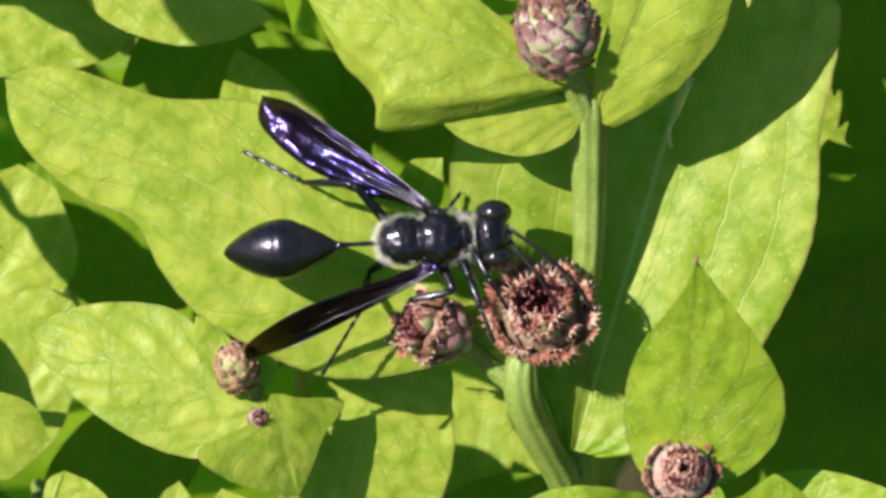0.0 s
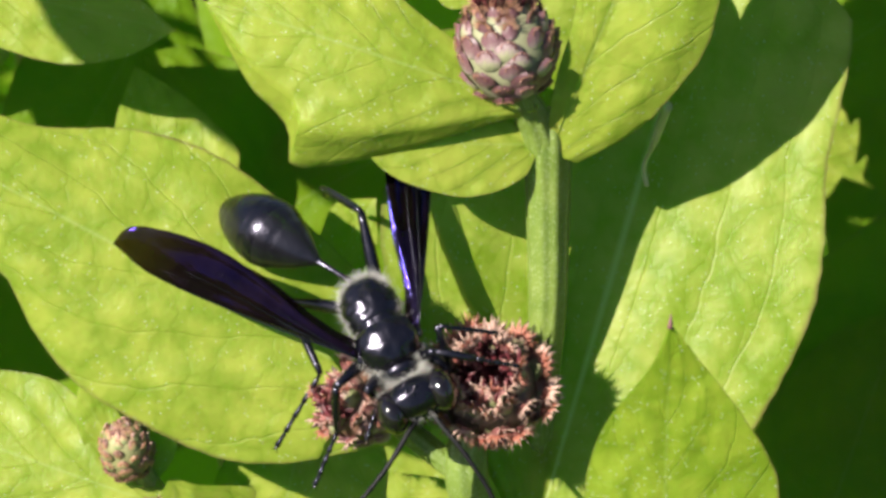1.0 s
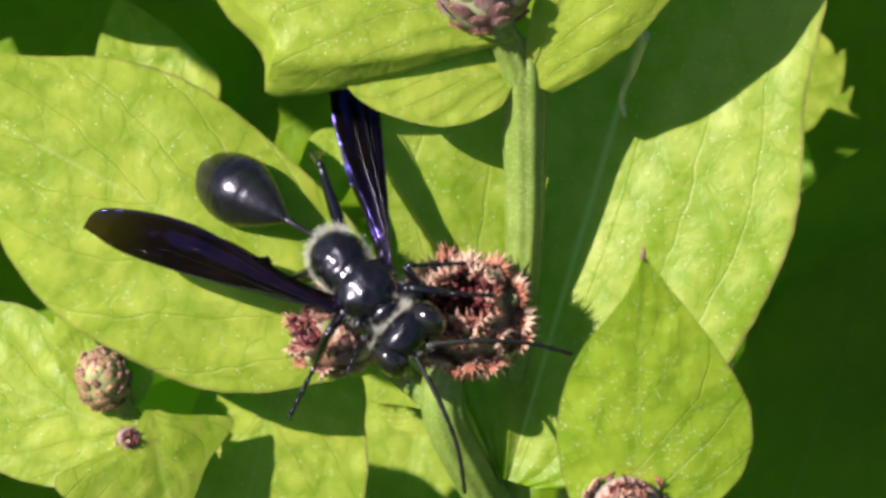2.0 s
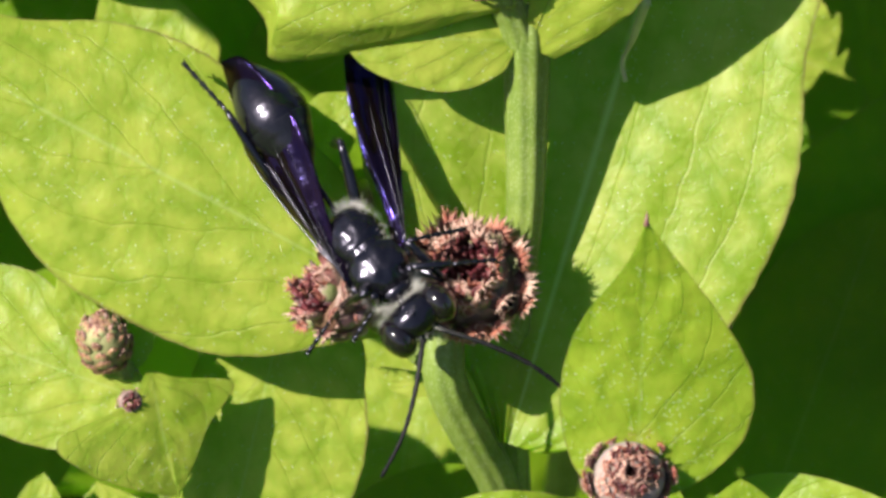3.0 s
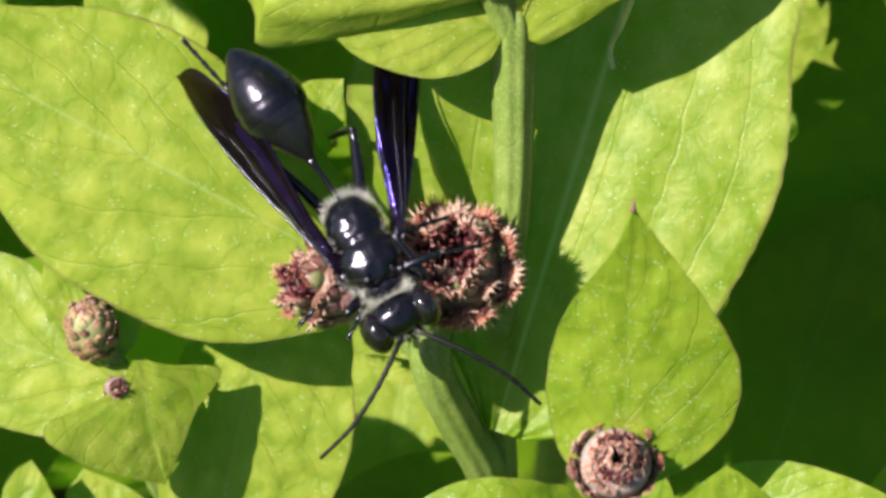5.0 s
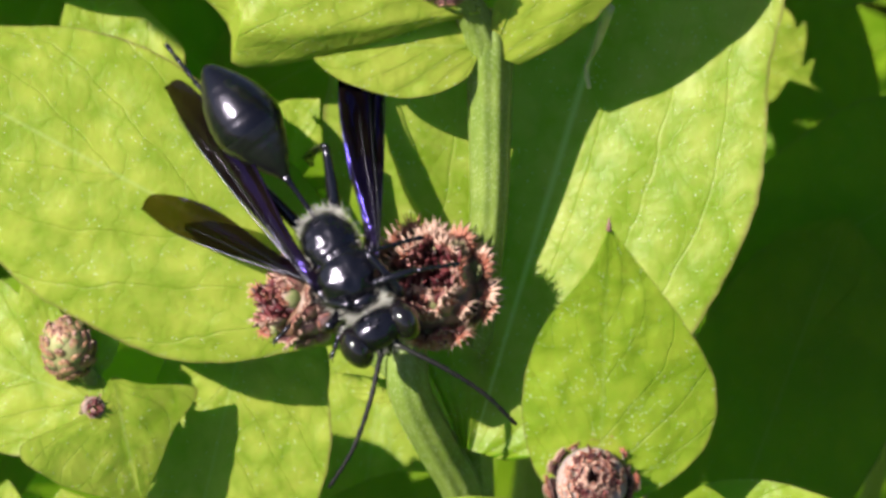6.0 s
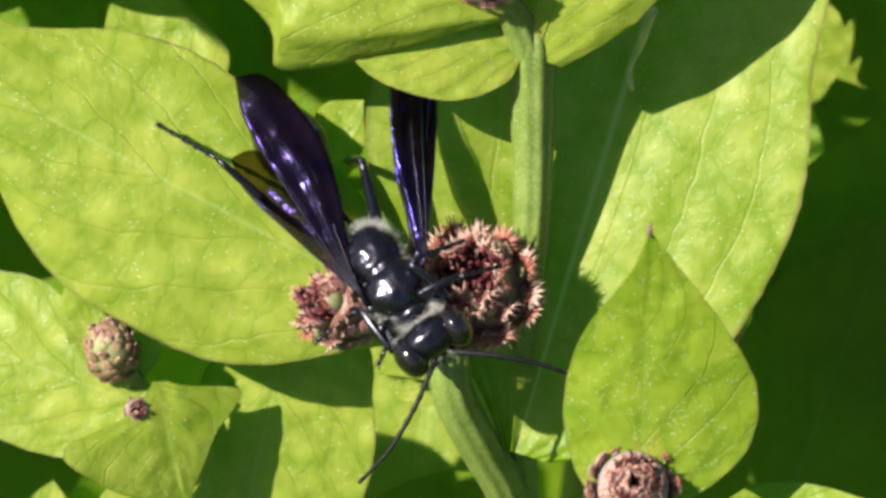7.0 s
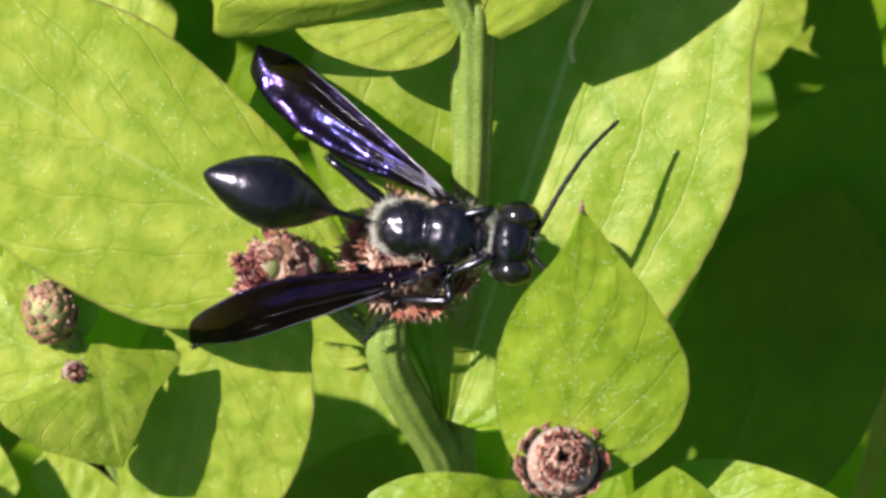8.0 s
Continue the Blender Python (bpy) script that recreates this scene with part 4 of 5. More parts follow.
def dented(skin, seed, depth, scale, ribs):
    """Uneven plate: shallow dents, a groove along the middle and cross ribs."""
    verts, faces = skin
    out = []
    for p in verts:
        k = 1 + depth * noise.noise((p.x * scale, p.y * scale, p.z * scale + seed)) - 0.03 * math.exp(-(p.y / 0.14) ** 2)
        if ribs:
            k += 0.016 * math.sin(p.x * ribs)
        out.append(Vector((p.x, p.y * k, p.z * k)))
    return out, faces


def joined(name, pieces, mats):
    verts, faces = [], []
    for v, f in pieces:
        o = len(verts)
        verts += [Vector(p) * MM for p in v]
        faces += [tuple(i + o for i in q) for q in f]
    return mesh_of(name, verts, faces, mats)


def hair_mesh(seed, spots, length, count):
    """Fine pale hairs over egg-shaped patches (centre, half-sizes)."""
    rnd = random.Random(seed)
    pieces = []
    for k in range(count):
        if k % 7 == 0:
            clump = Vector((rnd.gauss(0, 1), rnd.gauss(0, 1), rnd.gauss(0, 1))).normalized()
            tall = rnd.uniform(0.5, 1.3)
        c, h = spots[(k // 7) % len(spots)]
        d = (clump + Vector((rnd.gauss(0, 0.16), rnd.gauss(0, 0.16), rnd.gauss(0, 0.16)))).normalized()
        if d.z > 0.62:
            d.z = -d.z
        p = Vector(c) + Vector((d.x * h[0], d.y * h[1], d.z * h[2]))
        q = p + (d + Vector((rnd.uniform(-.5, .5), rnd.uniform(-.5, .5), rnd.uniform(-.5, .5)))) * length * tall * rnd.uniform(0.6, 1.2)
        pieces.append(tube([p, q], [0.012, 0.005], 3))
    return joined("hair", pieces, [HAIR])


def wing_mesh(length, width, seed, mat):
    """Long membrane along -x, hinge at the origin, leading edge towards +y, pleated along its veins, with a thick front vein."""
    verts, faces, uvs = [], [], []
    n, m = 36, 14
    prof = [(0, 0.06), (0.10, 0.14), (0.25, 0.40), (0.42, 0.76), (0.6, 1.0), (0.76, 1.0), (0.88, 0.84), (0.95, 0.58), (0.985, 0.32), (1.0, 0.05)]
    lead = [(0, 0.04), (0.5, 0.16), (0.85, 0.14), (1.0, -0.12)]
    for face in (0, 1):
        for i in range(n + 1):
            u = 1 - (1 - i / n) ** 1.25
            wd, ld = spline(prof, u) * width, spline(lead, u) * width
            for j in range(m + 1):
                v = j / m
                z = 0.09 * math.cos(v * 4.3 * math.pi + 0.8 * math.sin(5 * u + seed)) * math.sin(math.pi * min(u * 1.1, 1)) + 0.9 * (1 - v) * v * (1 - 0.5 * u) + 0.10 * math.sin(9 * u + 3 * v + seed) - 0.5 * v * v * width / 4
                verts.append((-u * length * MM, (ld - v * wd) * MM, (z - 0.05 * face) * MM))
                uvs.append((u, v))
    k = (n + 1) * (m + 1)
    for i in range(n):
        for j in range(m):
            a = i * (m + 1) + j
            faces += [(a, a + 1, a + m + 2, a + m + 1), (a + k, a + k + m + 1, a + k + m + 2, a + k + 1)]
    ring = list(range(m + 1)) + [i * (m + 1) + m for i in range(1, n + 1)] + [n * (m + 1) + j for j in range(m - 1, -1, -1)] + [i * (m + 1) for i in range(n - 1, 0, -1)]
    for i, a in enumerate(ring):
        b = ring[(i + 1) % len(ring)]
        faces.append((a, a + k, b + k, b))
    return mesh_of("wing", verts, faces, [mat], uvs)


def vein_mesh(length, width):
    """Stiff dark veins of the wing."""
    pieces = []
    for s, (v0, end) in enumerate(((0.02, 0.93), (0.2, 0.8), (0.42, 0.72), (0.62, 0.6))):
        pts = []
        for i in range(13):
            u = end * i / 12
            wd = spline([(0, 0.06), (0.10, 0.14), (0.25, 0.40), (0.42, 0.76), (0.6, 1.0), (0.76, 1.0), (0.88, 0.84), (1.0, 0.05)], u) * width
            ld = spline([(0, 0.04), (0.5, 0.16), (0.85, 0.14), (1.0, -0.12)], u) * width
            pts.append(Vector((-u * length, ld - v0 * wd, 0.16 * math.cos(v0 * 5 * math.pi) * math.sin(math.pi * min(u * 1.1, 1)) + 0.9 * (1 - v0) * v0 * (1 - 0.5 * u) + 0.04)))
        pieces.append(tube(pts, [0.10 - 0.09 * i / 12 if s == 0 else 0.055 - 0.04 * i / 12 for i in range(13)], 6))
    return joined("veins", pieces, [CUTICLE])


def leg_meshes(f, ti, ta):
    """Thigh, shin and foot, each from its own joint along +x, with spurs and claws."""
    th = tube([Vector((f * k / 8, 0, 0.12 * math.sin(math.pi * k / 8))) for k in range(9)], [0.26, 0.36, 0.42, 0.44, 0.42, 0.38, 0.33, 0.29, 0.26], 10)
    sh = tube([Vector((ti * k / 8, 0, 0.10 * math.sin(math.pi * k / 8))) for k in range(9)], [0.20, 0.25, 0.28, 0.29, 0.29, 0.28, 0.26, 0.24, 0.20], 8)
    path, rad = [], []
    for k in range(5):
        for q, r in ((0.02, 0.11), (0.55, 0.15), (0.90, 0.20), (0.98, 0.12)):
            path.append(Vector((ta * (k + q) / 5, 0, 0)))
            rad.append(r)
    fo = [tube(path, rad, 8)]
    spines = []
    for k in range(9):
        p = Vector((ti * (0.25 + 0.08 * k), 0, 0.08))
        spines.append(tube([p, p + Vector((0.30, 0.42 * math.cos(2.4 * k), 0.42 * math.sin(2.4 * k)))], [0.05, 0.012], 4))
    for k in range(8):
        p = Vector((ta * (0.15 + 0.11 * k), 0, 0))
        fo.append(tube([p, p + Vector((0.20, 0.30 * math.cos(2.1 * k), 0.30 * math.sin(2.1 * k)))], [0.04, 0.01], 4))
    toe = Vector((ta, 0, 0))
    for y in (-1, 1):
        fo.append(tube([toe, toe + Vector((0.3, 0.2 * y, -0.12))], [0.08, 0.02], 5))
    return joined("spines", spines, [CUTICLE]), joined("thigh", [th], [CUTICLE]), joined("shin", [sh], [CUTICLE]), joined("foot", fo, [CUTICLE])


def antenna_mesh():
    pts = bend([(0, 0, 0), (0.9, 0.05, 0.5), (3.4, 0.25, 0.75), (6.4, 0.15, 0.4), (9.2, -0.5, -0.5)], 26)
    rad = [0.27 if i < 3 else (0.215 if i % 2 else 0.175) - 0.0025 * i for i in range(27)]
    return joined("antenna", [tube(pts, rad, 8)], [ANTENNA_SKIN])


wasp = new("wasp")
tagged(wasp, "glossy black thread-waisted wasp with blue-violet wings, feeding on a seed head", "wasp")
thorax = part("thorax", joined("thorax", [dented(egg((0.15, 0, 0.32), 1.9, 2.08, 1.5, 40, 48), 5, 0.07, 1.5, 0), egg((0.0, 0, -0.9), 2.5, 1.5, 1.1), egg((0.3, 2.02, 0.35), 0.55, 0.3, 0.32), egg((0.3, -2.02, 0.35), 0.55, 0.3, 0.32)], [CUTICLE]), wasp)
part("propodeum", joined("propodeum", [dented(egg((-2.35, 0, 0.12), 2.1, 1.88, 1.48, 60, 48, 0.85), 3, 0.05, 2.2, 0)], [CUTICLE]), wasp)
part("scutellum", joined("scutellum", [dented(egg((-1.15, 0, 0.5), 0.75, 1.5, 1.1, 30, 40), 6, 0.04, 2.0, 12)], [CUTICLE]), wasp)
part("collar", joined("collar", [egg((2.05, 0, -0.05), 0.62, 1.25, 0.9)], [CUTICLE]), wasp)
part("neck", joined("neck", [egg((2.85, 0, -0.1), 0.65, 0.45, 0.45)], [CUTICLE]), wasp)
part("hair", hair_mesh(2, [((-2.5, 0, 0.0), (2.02, 1.80, 1.35)), ((0.3, 0, -0.3), (2.1, 2.1, 1.3)), ((2.1, 0, -0.05), (0.72, 1.38, 0.98)), ((-3.6, 0, 0.1), (0.98, 1.45, 1.25))], 0.46, 5000), wasp, "short silvery grey hairs")["kind"] = "stuff"
def girth(u):
    """Half-width of the abdomen from its stalk to its tip, with faint edges where the rings overlap."""
    r = spline([(0.0, 0.25), (0.06, 0.62), (0.16, 1.22), (0.29, 1.86), (0.42, 2.36), (0.53, 2.42), (0.66, 2.16), (0.79, 1.68), (0.90, 1.02), (0.97, 0.5), (1.0, 0.12)], u)
    return r - (0.05 if any(0 < u - c < 0.022 for c in (0.30, 0.54, 0.78)) else 0)


abdomen = part("abdomen", joined("abdomen", [
    loft([(0.2, 0, 0.30, 0.30), (-0.4, 0, 0.20, 0.20), (-2.4, 0.1, 0.17, 0.17), (-3.2, 0.12, 0.24, 0.22), (-3.6, 0.1, 0.36, 0.33)], 12),
    loft([(-3.4 - 8.8 * k / 44, 0.1 - 0.75 * max(0, (k - 18) / 26) ** 2, 0.95 * girth(k / 44), 0.90 * girth(k / 44)) for k in range(45)], 28)], [CUTICLE, SATIN]), wasp)
for face in abdomen.data.polygons:
    face.material_index = 1 if -7.3 * MM < face.center.x < -3.5 * MM else 0
head = part("head", joined("head", [
    dented(egg((0.05, 0, 0.1), 1.25, 2.1, 1.45, 30, 44, 0.8), 8, 0.07, 1.3, 0),
    egg((-0.25, 0, 1.5), 0.16, 0.16, 0.12, 8, 10), egg((-0.55, 0.3, 1.46), 0.15, 0.15, 0.12, 8, 10), egg((-0.55, -0.3, 1.46), 0.15, 0.15, 0.12, 8, 10),
    egg((1.25, 0.5, 0.25), 0.3, 0.28, 0.28, 8, 10), egg((1.25, -0.5, 0.25), 0.3, 0.28, 0.28, 8, 10),
    egg((1.0, 0, -0.35), 0.75, 0.95, 0.75),
    tube([Vector((1.2, 0.45, -0.8)), Vector((1.9, 0.15, -1.1))], [0.28, 0.1], 8),
    tube([Vector((1.2, -0.45, -0.8)), Vector((1.9, -0.15, -1.1))], [0.28, 0.1], 8)], [CUTICLE]), wasp)
for s in (1, -1):
    part("eye", joined("eye", [egg((0.35, 1.72 * s, 0.0), 1.42, 1.0, 1.68)], [EYE]), head, "large dark glossy compound eye")
part("hair", hair_mesh(5, [((1.0, 0, -0.2), (0.78, 1.0, 0.85)), ((0.9, 0, 0.2), (0.5, 0.75, 0.9)), ((-0.9, 0, -0.1), (0.5, 1.7, 1.2))], 0.42, 900), head, "silvery face hairs")["kind"] = "stuff"
ANT = antenna_mesh()
antennae = {s: part("antenna", ANT, head) for s in (1, -1)}
wings = {}
for s in (1, -1):
    flip = Matrix.Diagonal((1, s, 1, 1))
    for nm, ln, wd in (("forewing", 17.0, 3.5), ("hindwing", 12.4, 3.0)):
        me = wing_mesh(ln, wd, s + wd, WING if nm == "forewing" else HIND_WING)
        ve = vein_mesh(ln, wd)
        if s < 0:
            me.transform(flip)
            ve.transform(flip)
            me.flip_normals()
            ve.flip_normals()
        wings[s, nm] = part(nm, me, wasp, "smoky black wing with blue-violet sheen")
        part("venation", ve, wings[s, nm])["kind"] = "stuff"
HIPS = {"front": (1.5, 0.9, -1.2), "middle": (-0.2, 1.1, -1.4), "hind": (-3.2, 0.8, -1.2)}
SIZES = {"front": (2.8, 2.6, 2.8), "middle": (3.8, 3.6, 3.8), "hind": (5.7, 5.6, 5.6)}
legs = {}
for key, hip in HIPS.items():
    sp, th, sh, fo = leg_meshes(*SIZES[key])
    for s in (1, -1):
        leg = part("leg", th, wasp)
        legs[s, key] = (leg, part("shin", sh, leg), part("foot", fo, leg), part("spines", sp, leg))
        legs[s, key][3]["kind"] = "stuff"


cam.data.dof.use_dof, cam.data.dof.focus_object, cam.data.dof.aperture_fstop = True, wasp, 90.0


# ---- movement ----
# seconds, place of the thorax (mm), heading, nose-up, then the directions in the bed's plane of abdomen, left wing, right wing, antennae, and head turn
WASP = [
    (0.0, -7.73, 7.46, 4, 2, -176, 145, -153, -40, -55, 0),
    (0.1, -6.75, 7.55, 3, 2, -177, 142, -156, -44, -48, 2),
    (0.2, -6.04, 7.50, 0, 3, 180, 138, -162, 22, -72, 2),
    (0.3, -4.89, 7.48, -6, 4, 178, 136, -163, -60, -75, -8),
    (0.5, -3.96, 6.56, -26, 8, 167, 122, 180, -32, -75, -8),
    (0.7, -5.00, 6.30, -52, 14, 159, 103, 166, -52, -103, 0),
    (0.8, -5.20, 5.60, -58, 17, 154, 97, 161, -55, -112, 0),
    (1.0, -6.24, 4.58, -63, 18, 146, 90, 158, -55, -126, 0),
    (1.2, -6.80, 4.40, -69, 19, 142, 86, 155, -64, -140, 0),
    (1.5, -7.82, 3.60, -77, 20, 134, 82, 148, -78, -150, 0),
    (1.8, -7.80, 3.90, -72, 20, 137, 83, 152, -60, -120, 0),
    (1.9, -7.00, 3.80, -58, 19, 144, 92, 162, -20, -70, 4),
    (2.0, -6.10, 3.50, -48, 18, 147, 100, 165, 0, -66, 6),
    (2.1, -5.99, 3.07, -43, 18, 133, 106, 130, 18, -79, 6),
    (2.2, -5.90, 2.90, -45, 18, 131, 104, 127, 10, -88, 6),
    (3.3, -5.20, 2.50, -54, 18, 121, 98, 121, -34, -108, 4),
    (3.5, -4.90, 2.20, -55, 18, 121, 96, 120, -32, -112, 4),
    (3.7, -4.90, 2.20, -56, 18, 125, 95, 130, -30, -116, 4),
    (3.9, -4.95, 2.20, -57, 18, 129, 93, 131, -28, -120, 4),
    (4.1, -5.00, 2.15, -60, 18, 122, 90, 123, -26, -124, 4),
    (4.3, -5.00, 2.10, -63, 18, 117, 87, 119, -24, -128, 4),
    (4.5, -5.06, 2.10, -66, 18, 114, 85, 115, -22, -131, 4),
    (4.6, -5.05, 2.15, -65, 18, 128, 86, 140, -24, -128, 4),
    (4.7, -5.00, 2.20, -63, 18, 128, 88, 134, -26, -124, 4),
    (5.8, -5.00, 2.45, -61, 18, 126, 92, 125, -30, -108, 2),
    (6.0, -4.96, 2.49, -60, 18, 127, 93, 129, -30, -107, 2),
    (6.2, -4.70, 2.45, -57, 18, 132, 94, 142, -20, -104, 0),
    (6.4, -4.30, 2.40, -54, 18, 138, 96, 150, -6, -101, -4),
    (6.5, -4.18, 2.41, -53, 18, 140, 96, 148, -1, -101, -4),
    (6.6, -4.30, 2.30, -53, 18, 134, 95, 136, -2, -106, -2),
    (6.7, -4.45, 2.15, -53, 18, 130, 93, 127, -5, -111, 0),
    (7.0, -4.63, 1.94, -54, 18, 128, 91, 123, -10, -118, 0),
    (7.4, -3.70, 1.85, -51, 16, 131, 96, 126, 10, -90, 0),
    (7.5, -3.25, 1.82, -50, 16, 136, 99, 130, 26, -76, 2),
    (7.6, -2.50, 2.00, -40, 13, 146, 110, 164, 34, -60, 0),
    (7.7, -1.90, 2.40, -31, 10, 152, 119, 175, 40, -50, -2),
    (7.8, -1.13, 2.78, -23, 8, 157, 128, -178, 45, -40, -4),
    (7.9, 0.80, 3.25, -13, 5, 163, 134, -172, 52, -46, -2),
    (8.0, 2.58, 3.55, -6, 3, 165, 142, -160, 58, -51, 0),
]
# spread of the right hind wing: seconds, degrees
HIND = [(0.0, 0), (2.0, 0), (2.1, 10), (2.2, 10), (3.3, 0), (5.0, 0), (5.8, 26), (6.2, 27), (6.5, 16), (6.6, 6), (6.7, 11), (7.5, 11), (7.6, 0), (8.0, 0)]
# roll of the right wings: seconds, degrees
ROLL = [(0.0, 62), (0.5, 58), (1.0, 48), (1.5, 50), (2.0, 50), (2.1, 2), (2.2, 2), (3.3, 56), (3.5, 62), (3.9, 62), (4.3, 42), (4.5, 14), (4.6, 56), (4.7, 58), (5.8, 58), (6.0, 60), (6.5, 26), (6.7, 2), (7.5, 2), (7.6, 36), (8.0, 42)]
# lift of the abdomen towards the viewer: seconds, degrees
LIFT = [(0.0, 0), (0.5, 0), (1.0, 0), (1.8, 0), (2.0, -4), (2.2, 4), (3.3, 27), (3.9, 29), (4.3, 12), (4.5, 8), (4.6, 28), (5.8, 36), (6.2, 30), (6.5, 8), (6.7, 8), (7.6, 8), (7.8, 18), (8.0, 26)]
# feet on the plant (mm) while the wasp feeds: seconds, then x, y, w for left front, middle, hind and right front, middle, hind
FEET = {
    (1, "front"): [(0.0, -2, 1.5, -3.4), (0.5, 0.5, 5.5, -3.5), (1.0, 2, 3.1, -3.4), (7.5, 2, 3.4, -3.4), (8.0, 5.5, 4, -2)],
    (1, "middle"): [(0.0, -6, 11, 1.8), (0.5, -1.5, 8, 0), (1.0, 0.6, 5.2, -3), (1.5, 0.2, 5.2, -3), (7.5, -0.5, 4.9, -3), (8.0, 3, 6, -2)],
    (1, "hind"): [(0.0, -22.5, 14.2, 2.0), (0.3, -18.5, 14.2, 2.0), (0.5, -9.9, 14.4, 9.5), (1.0, -10.4, 14.2, 9.5), (3.3, -7.6, 9.8, 9.5), (7.5, -7.6, 9.8, 9.5), (8.0, -6.2, 9.0, 9.5)],
    (-1, "front"): [(0.0, -3.2, -0.8, -2.8), (0.5, -4, 0, -2.5), (1.0, -7.5, -1.5, -1), (7.5, -5.5, -3, -1), (8.0, 1.5, -1, -2)],
    (-1, "middle"): [(0.0, -11.5, -0.3, -0.5), (0.5, -11, -5.4, 0), (1.0, -10.8, -4.5, 0), (2.2, -10.8, -4.5, 0), (3.3, -9.4, -2.2, -0.5), (7.5, -9.7, -1.5, -0.5), (7.8, -7, -3.4, 0), (8.0, -2.5, -3.4, 0)],
    (-1, "hind"): [(0.0, -16.4, -2.8, 2), (0.5, -14.0, -2.6, 2.2), (1.0, -13.3, -2.1, 2.2), (1.5, -13.3, -2.1, 2.2), (2.0, -17, 5, 2.2), (2.2, -18, 10, 2), (3.3, -18, 17.6, 2), (4.0, -17.9, 17.4, 2), (4.7, -17.5, 15.8, 2), (5.8, -17.4, 18, 2), (6.1, -17.6, 18, 2), (6.5, -19.5, 13, 2), (7.0, -20.3, 12.3, 2), (7.2, -19, 11, 2), (7.4, -14.5, 4, 2.5), (7.6, -14, -2, 2.5), (7.8, -14.5, -5, 2), (8.0, -13.5, -4.2, 2)],
}


# how flat the left hind foot lies: seconds, share
TIPTOE = [(0.0, 0.93), (0.3, 0.93), (0.5, 0.25), (8.0, 0.25)]


def mixed_row(rows, t):
    for a, b in zip(rows, rows[1:]):
        if t <= b[0]:
            k = (t - a[0]) / (b[0] - a[0])
            return [p + (q - p) * k for p, q in zip(a, b)]
    return list(rows[-1])


def unwrapped(rows):
    """Angles that go the short way from row to row."""
    out = [list(rows[0])]
    for r in rows[1:]:
        r = list(r)
        for c in range(3, len(r)):
            while r[c] - out[-1][c] > 180:
                r[c] -= 360
            while r[c] - out[-1][c] < -180:
                r[c] += 360
        out.append(r)
    return out


def body_pose(r):
    """Pose of the wasp: back towards the viewer, heading in the bed's plane, nose lifted towards the viewer."""
    h = radians(r[3])
    fwd = Vector((math.cos(h), math.sin(h), 0))
    left = Vector((-math.sin(h), math.cos(h), 0))
    back = Vector((0, 0, -1))
    m = Matrix((fwd, left, back)).transposed().to_4x4()
    return Matrix.Translation(at(r[1], r[2], -2.3)) @ FRAME @ m @ pose(0, 0, 0, 0, -r[4], 0)


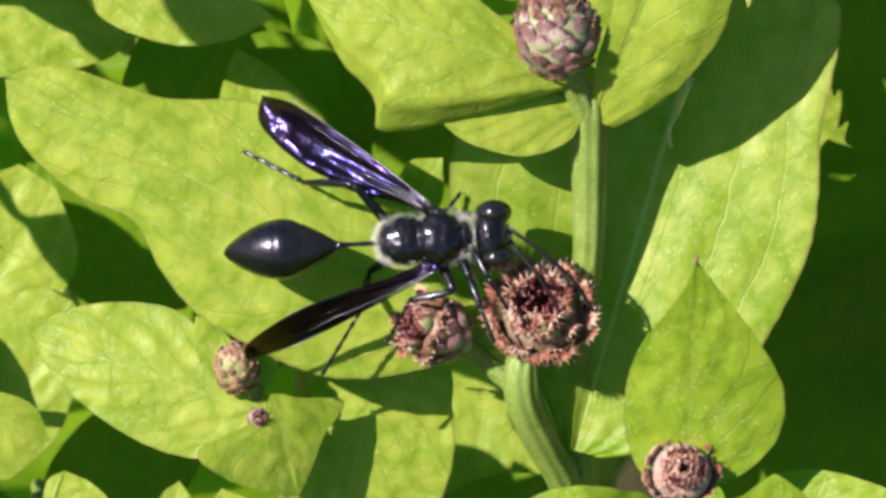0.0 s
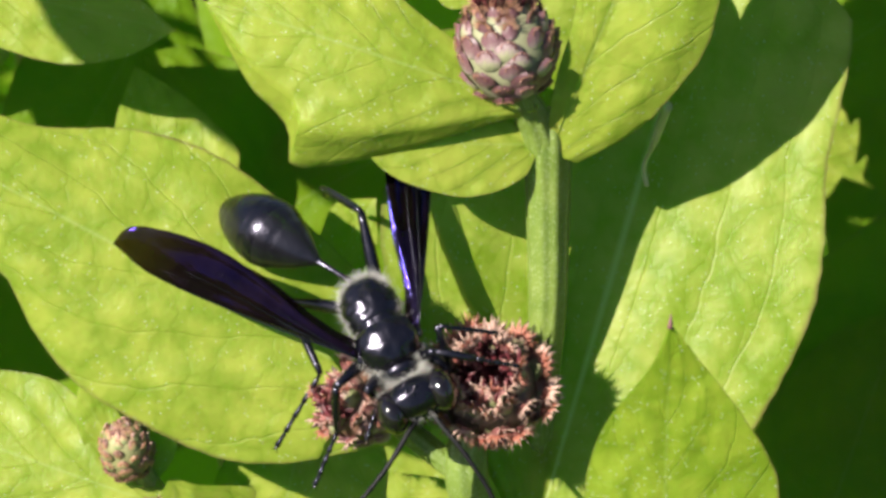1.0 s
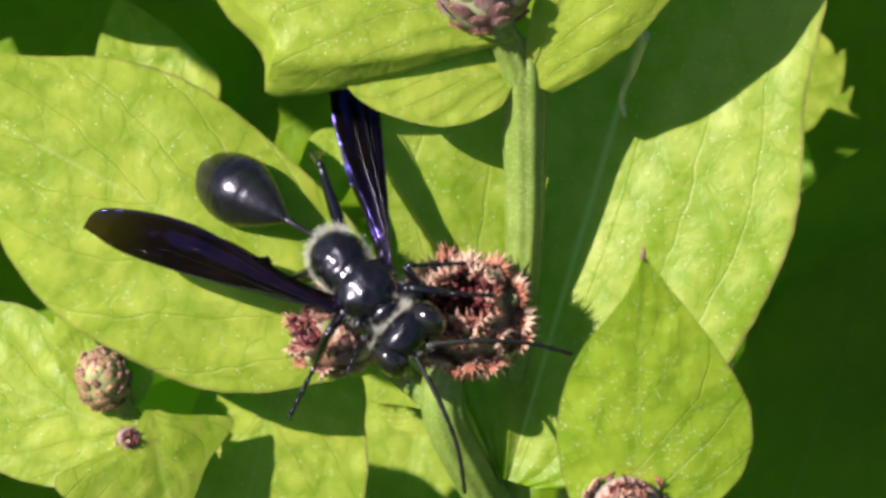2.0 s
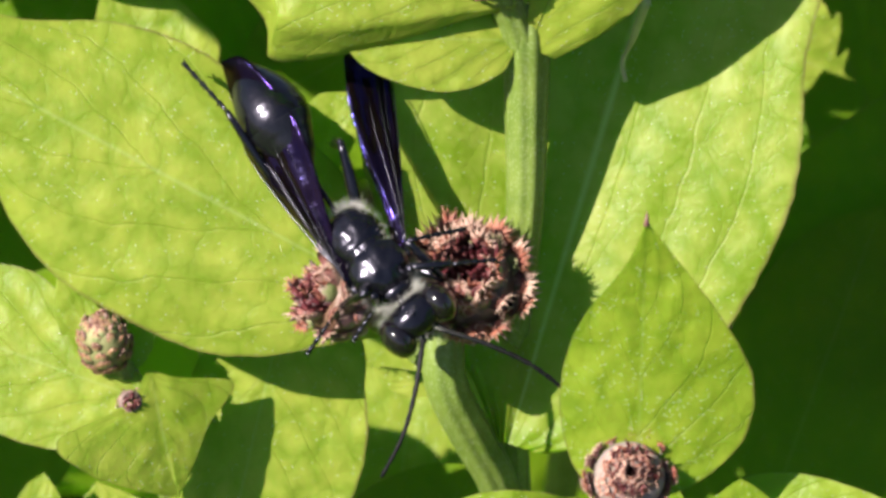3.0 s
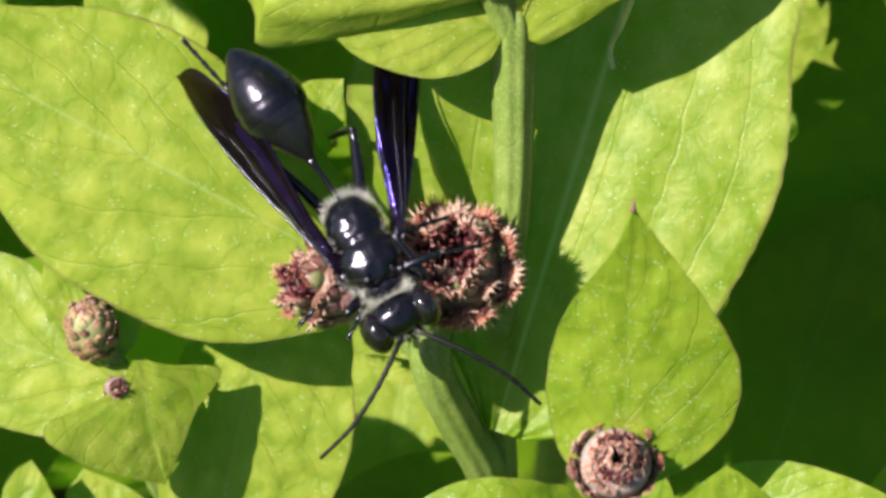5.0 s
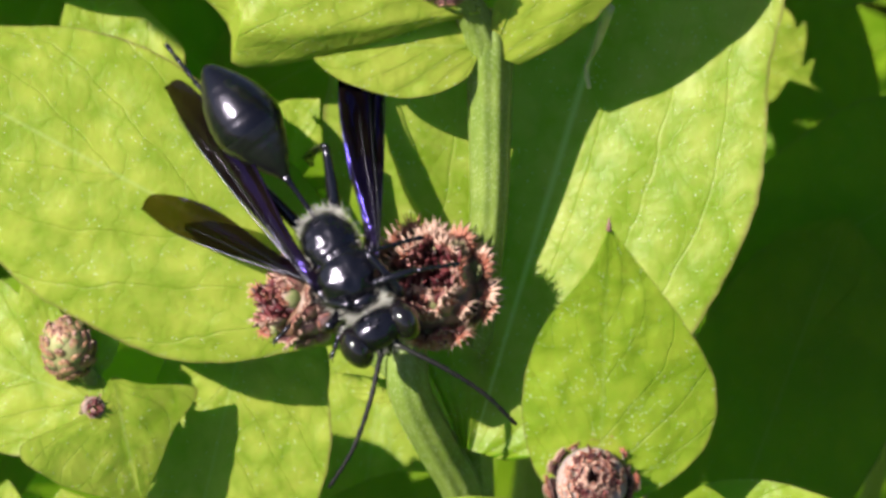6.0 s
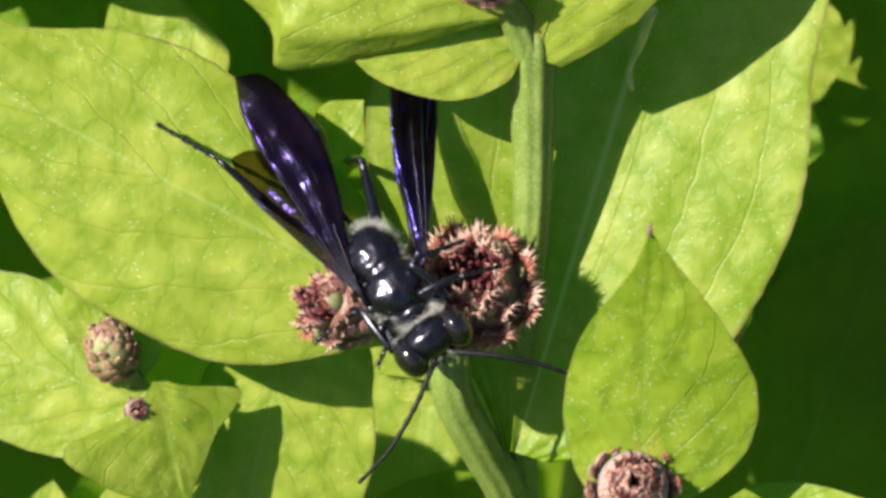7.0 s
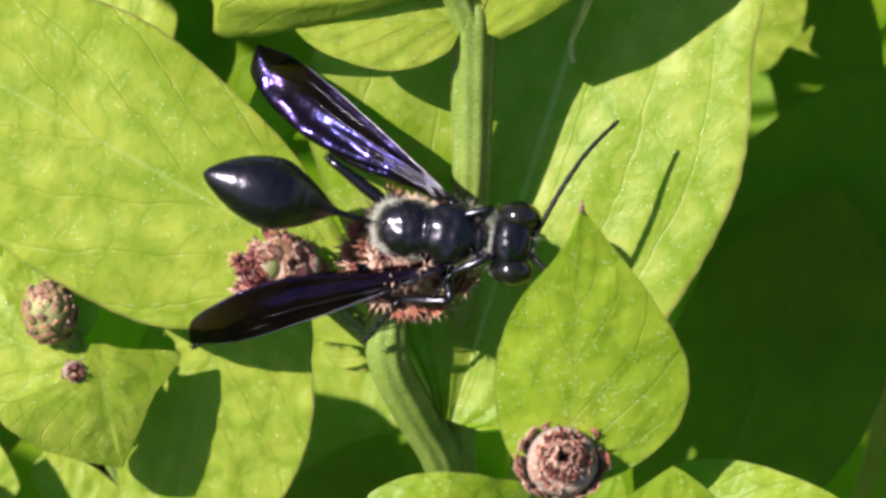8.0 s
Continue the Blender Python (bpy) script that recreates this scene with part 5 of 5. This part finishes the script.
def motions():
    rows = unwrapped(WASP)
    times = sorted({r[0] for r in rows} | {2.5, 3.0, 5.0, 5.5, 7.2})
    states = [mixed_row(rows, t) for t in times]
    walk(wasp, [(r[0], body_pose(r)) for r in states])

    def rel(angle, r):
        return angle - r[3]

    walk(abdomen, [(r[0], pose(-4.1 * MM, 0, 0.1 * MM, 0, 1 - r[4] * 0.7 + mixed_row(LIFT, r[0])[1], rel(r[5], r) - 180)) for r in states])
    walk(head, [(r[0], pose(4.0 * MM, 0, -0.1 * MM, 0, 8 + r[4] * 0.7, r[10])) for r in states])
    for s, c in ((1, 8), (-1, 9)):
        walk(antennae[s], [(r[0], pose(1.35 * MM, 0.5 * s * MM, 0.1 * MM, 0, 0, rel(r[c], r) - r[10])) for r in states])
    for s, c in ((1, 6), (-1, 7)):
        fore, hind = [], []
        for r in states:
            roll = 6 + r[4] * 2.6 if s > 0 else -mixed_row(ROLL, r[0])[1]
            turn, lift = rel(r[c], r) - 180, -18 + r[4] * (0.6 if s > 0 else 1.6) - (0.3 * mixed_row(LIFT, r[0])[1] if s < 0 and r[0] < 7.55 else 0)
            if s < 0:
                lift += 9 * min(max((r[0] - 7.5) / 0.2, 0), 1)
            fore.append((r[0], pose(0.2 * MM, 2.0 * s * MM, 0.70 * MM, -roll, lift, turn)))
            spread = mixed_row(HIND, r[0])[1] if s < 0 else 0
            hind.append((r[0], pose(-0.6 * MM, 1.9 * s * MM, 0.45 * MM, -roll, lift - 2, turn - 3 * s + spread)))
        walk(wings[s, "forewing"], fore)
        walk(wings[s, "hindwing"], hind)
    for (s, key), limbs in legs.items():
        hip = Vector((HIPS[key][0], HIPS[key][1] * s, HIPS[key][2]))
        f, ti, ta = SIZES[key]
        out = ([], [], [], [])
        for r in states:
            goal = body_pose(r).inverted() @ at(*mixed_row(FEET[s, key], r[0])[1:]) / MM
            flat = Vector((goal.x - hip.x, goal.y - hip.y, 0)).normalized()
            reach = mixed_row(TIPTOE, r[0])[1] if (s, key) == (1, "hind") else 0.93
            ankle = goal - (flat * reach + Vector((0, 0, -math.sqrt(1 - reach * reach)))) * ta
            span = ankle - hip
            if span.length > (f + ti) * 0.985:
                span = span.normalized() * (f + ti) * 0.985
            gap = max(span.length, abs(f - ti) + 0.3)
            span = span.normalized()
            along = (f * f + gap * gap - ti * ti) / (2 * gap)
            rise = math.sqrt(max(f * f - along * along, 0))
            pole = Vector((-0.25 if key == "hind" else 0.15, (0.7 if key == "hind" else 0.35) * s, 1.0 if key == "front" else 0.25))
            if (s, key) == (1, "hind"):
                bent = (reach - 0.25) / 0.68
                pole = Vector((0.2, 0.35, 0.9)) * bent + Vector((-0.64, 0.40, 0.75)) * (1 - bent)
            elif (s, key) == (-1, "hind"):
                pole = Vector((-0.65, -0.75, -0.5))
            elif (s, key) == (1, "middle"):
                pole = Vector((0.8, 0.2, -0.4))
            pole = (pole - span * pole.dot(span)).normalized()
            knee = hip + span * along + pole * rise
            ankle = hip + span * gap
            joints = [hip, knee, ankle, ankle + (goal - ankle).normalized() * ta]
            poses = []
            for a, b in zip(joints, joints[1:]):
                x = (b - a).normalized()
                y = Vector((0.1, 0.2 * s, 1)).cross(x).normalized()
                poses.append(Matrix.Translation(a * MM) @ Matrix((x, y, x.cross(y))).transposed().to_4x4())
            out[0].append((r[0], poses[0]))
            out[1].append((r[0], poses[0].inverted() @ poses[1]))
            out[3].append(out[1][-1])
            out[2].append((r[0], poses[0].inverted() @ poses[2]))
        for limb, keyed in zip(limbs, out):
            walk(limb, keyed)


motions()
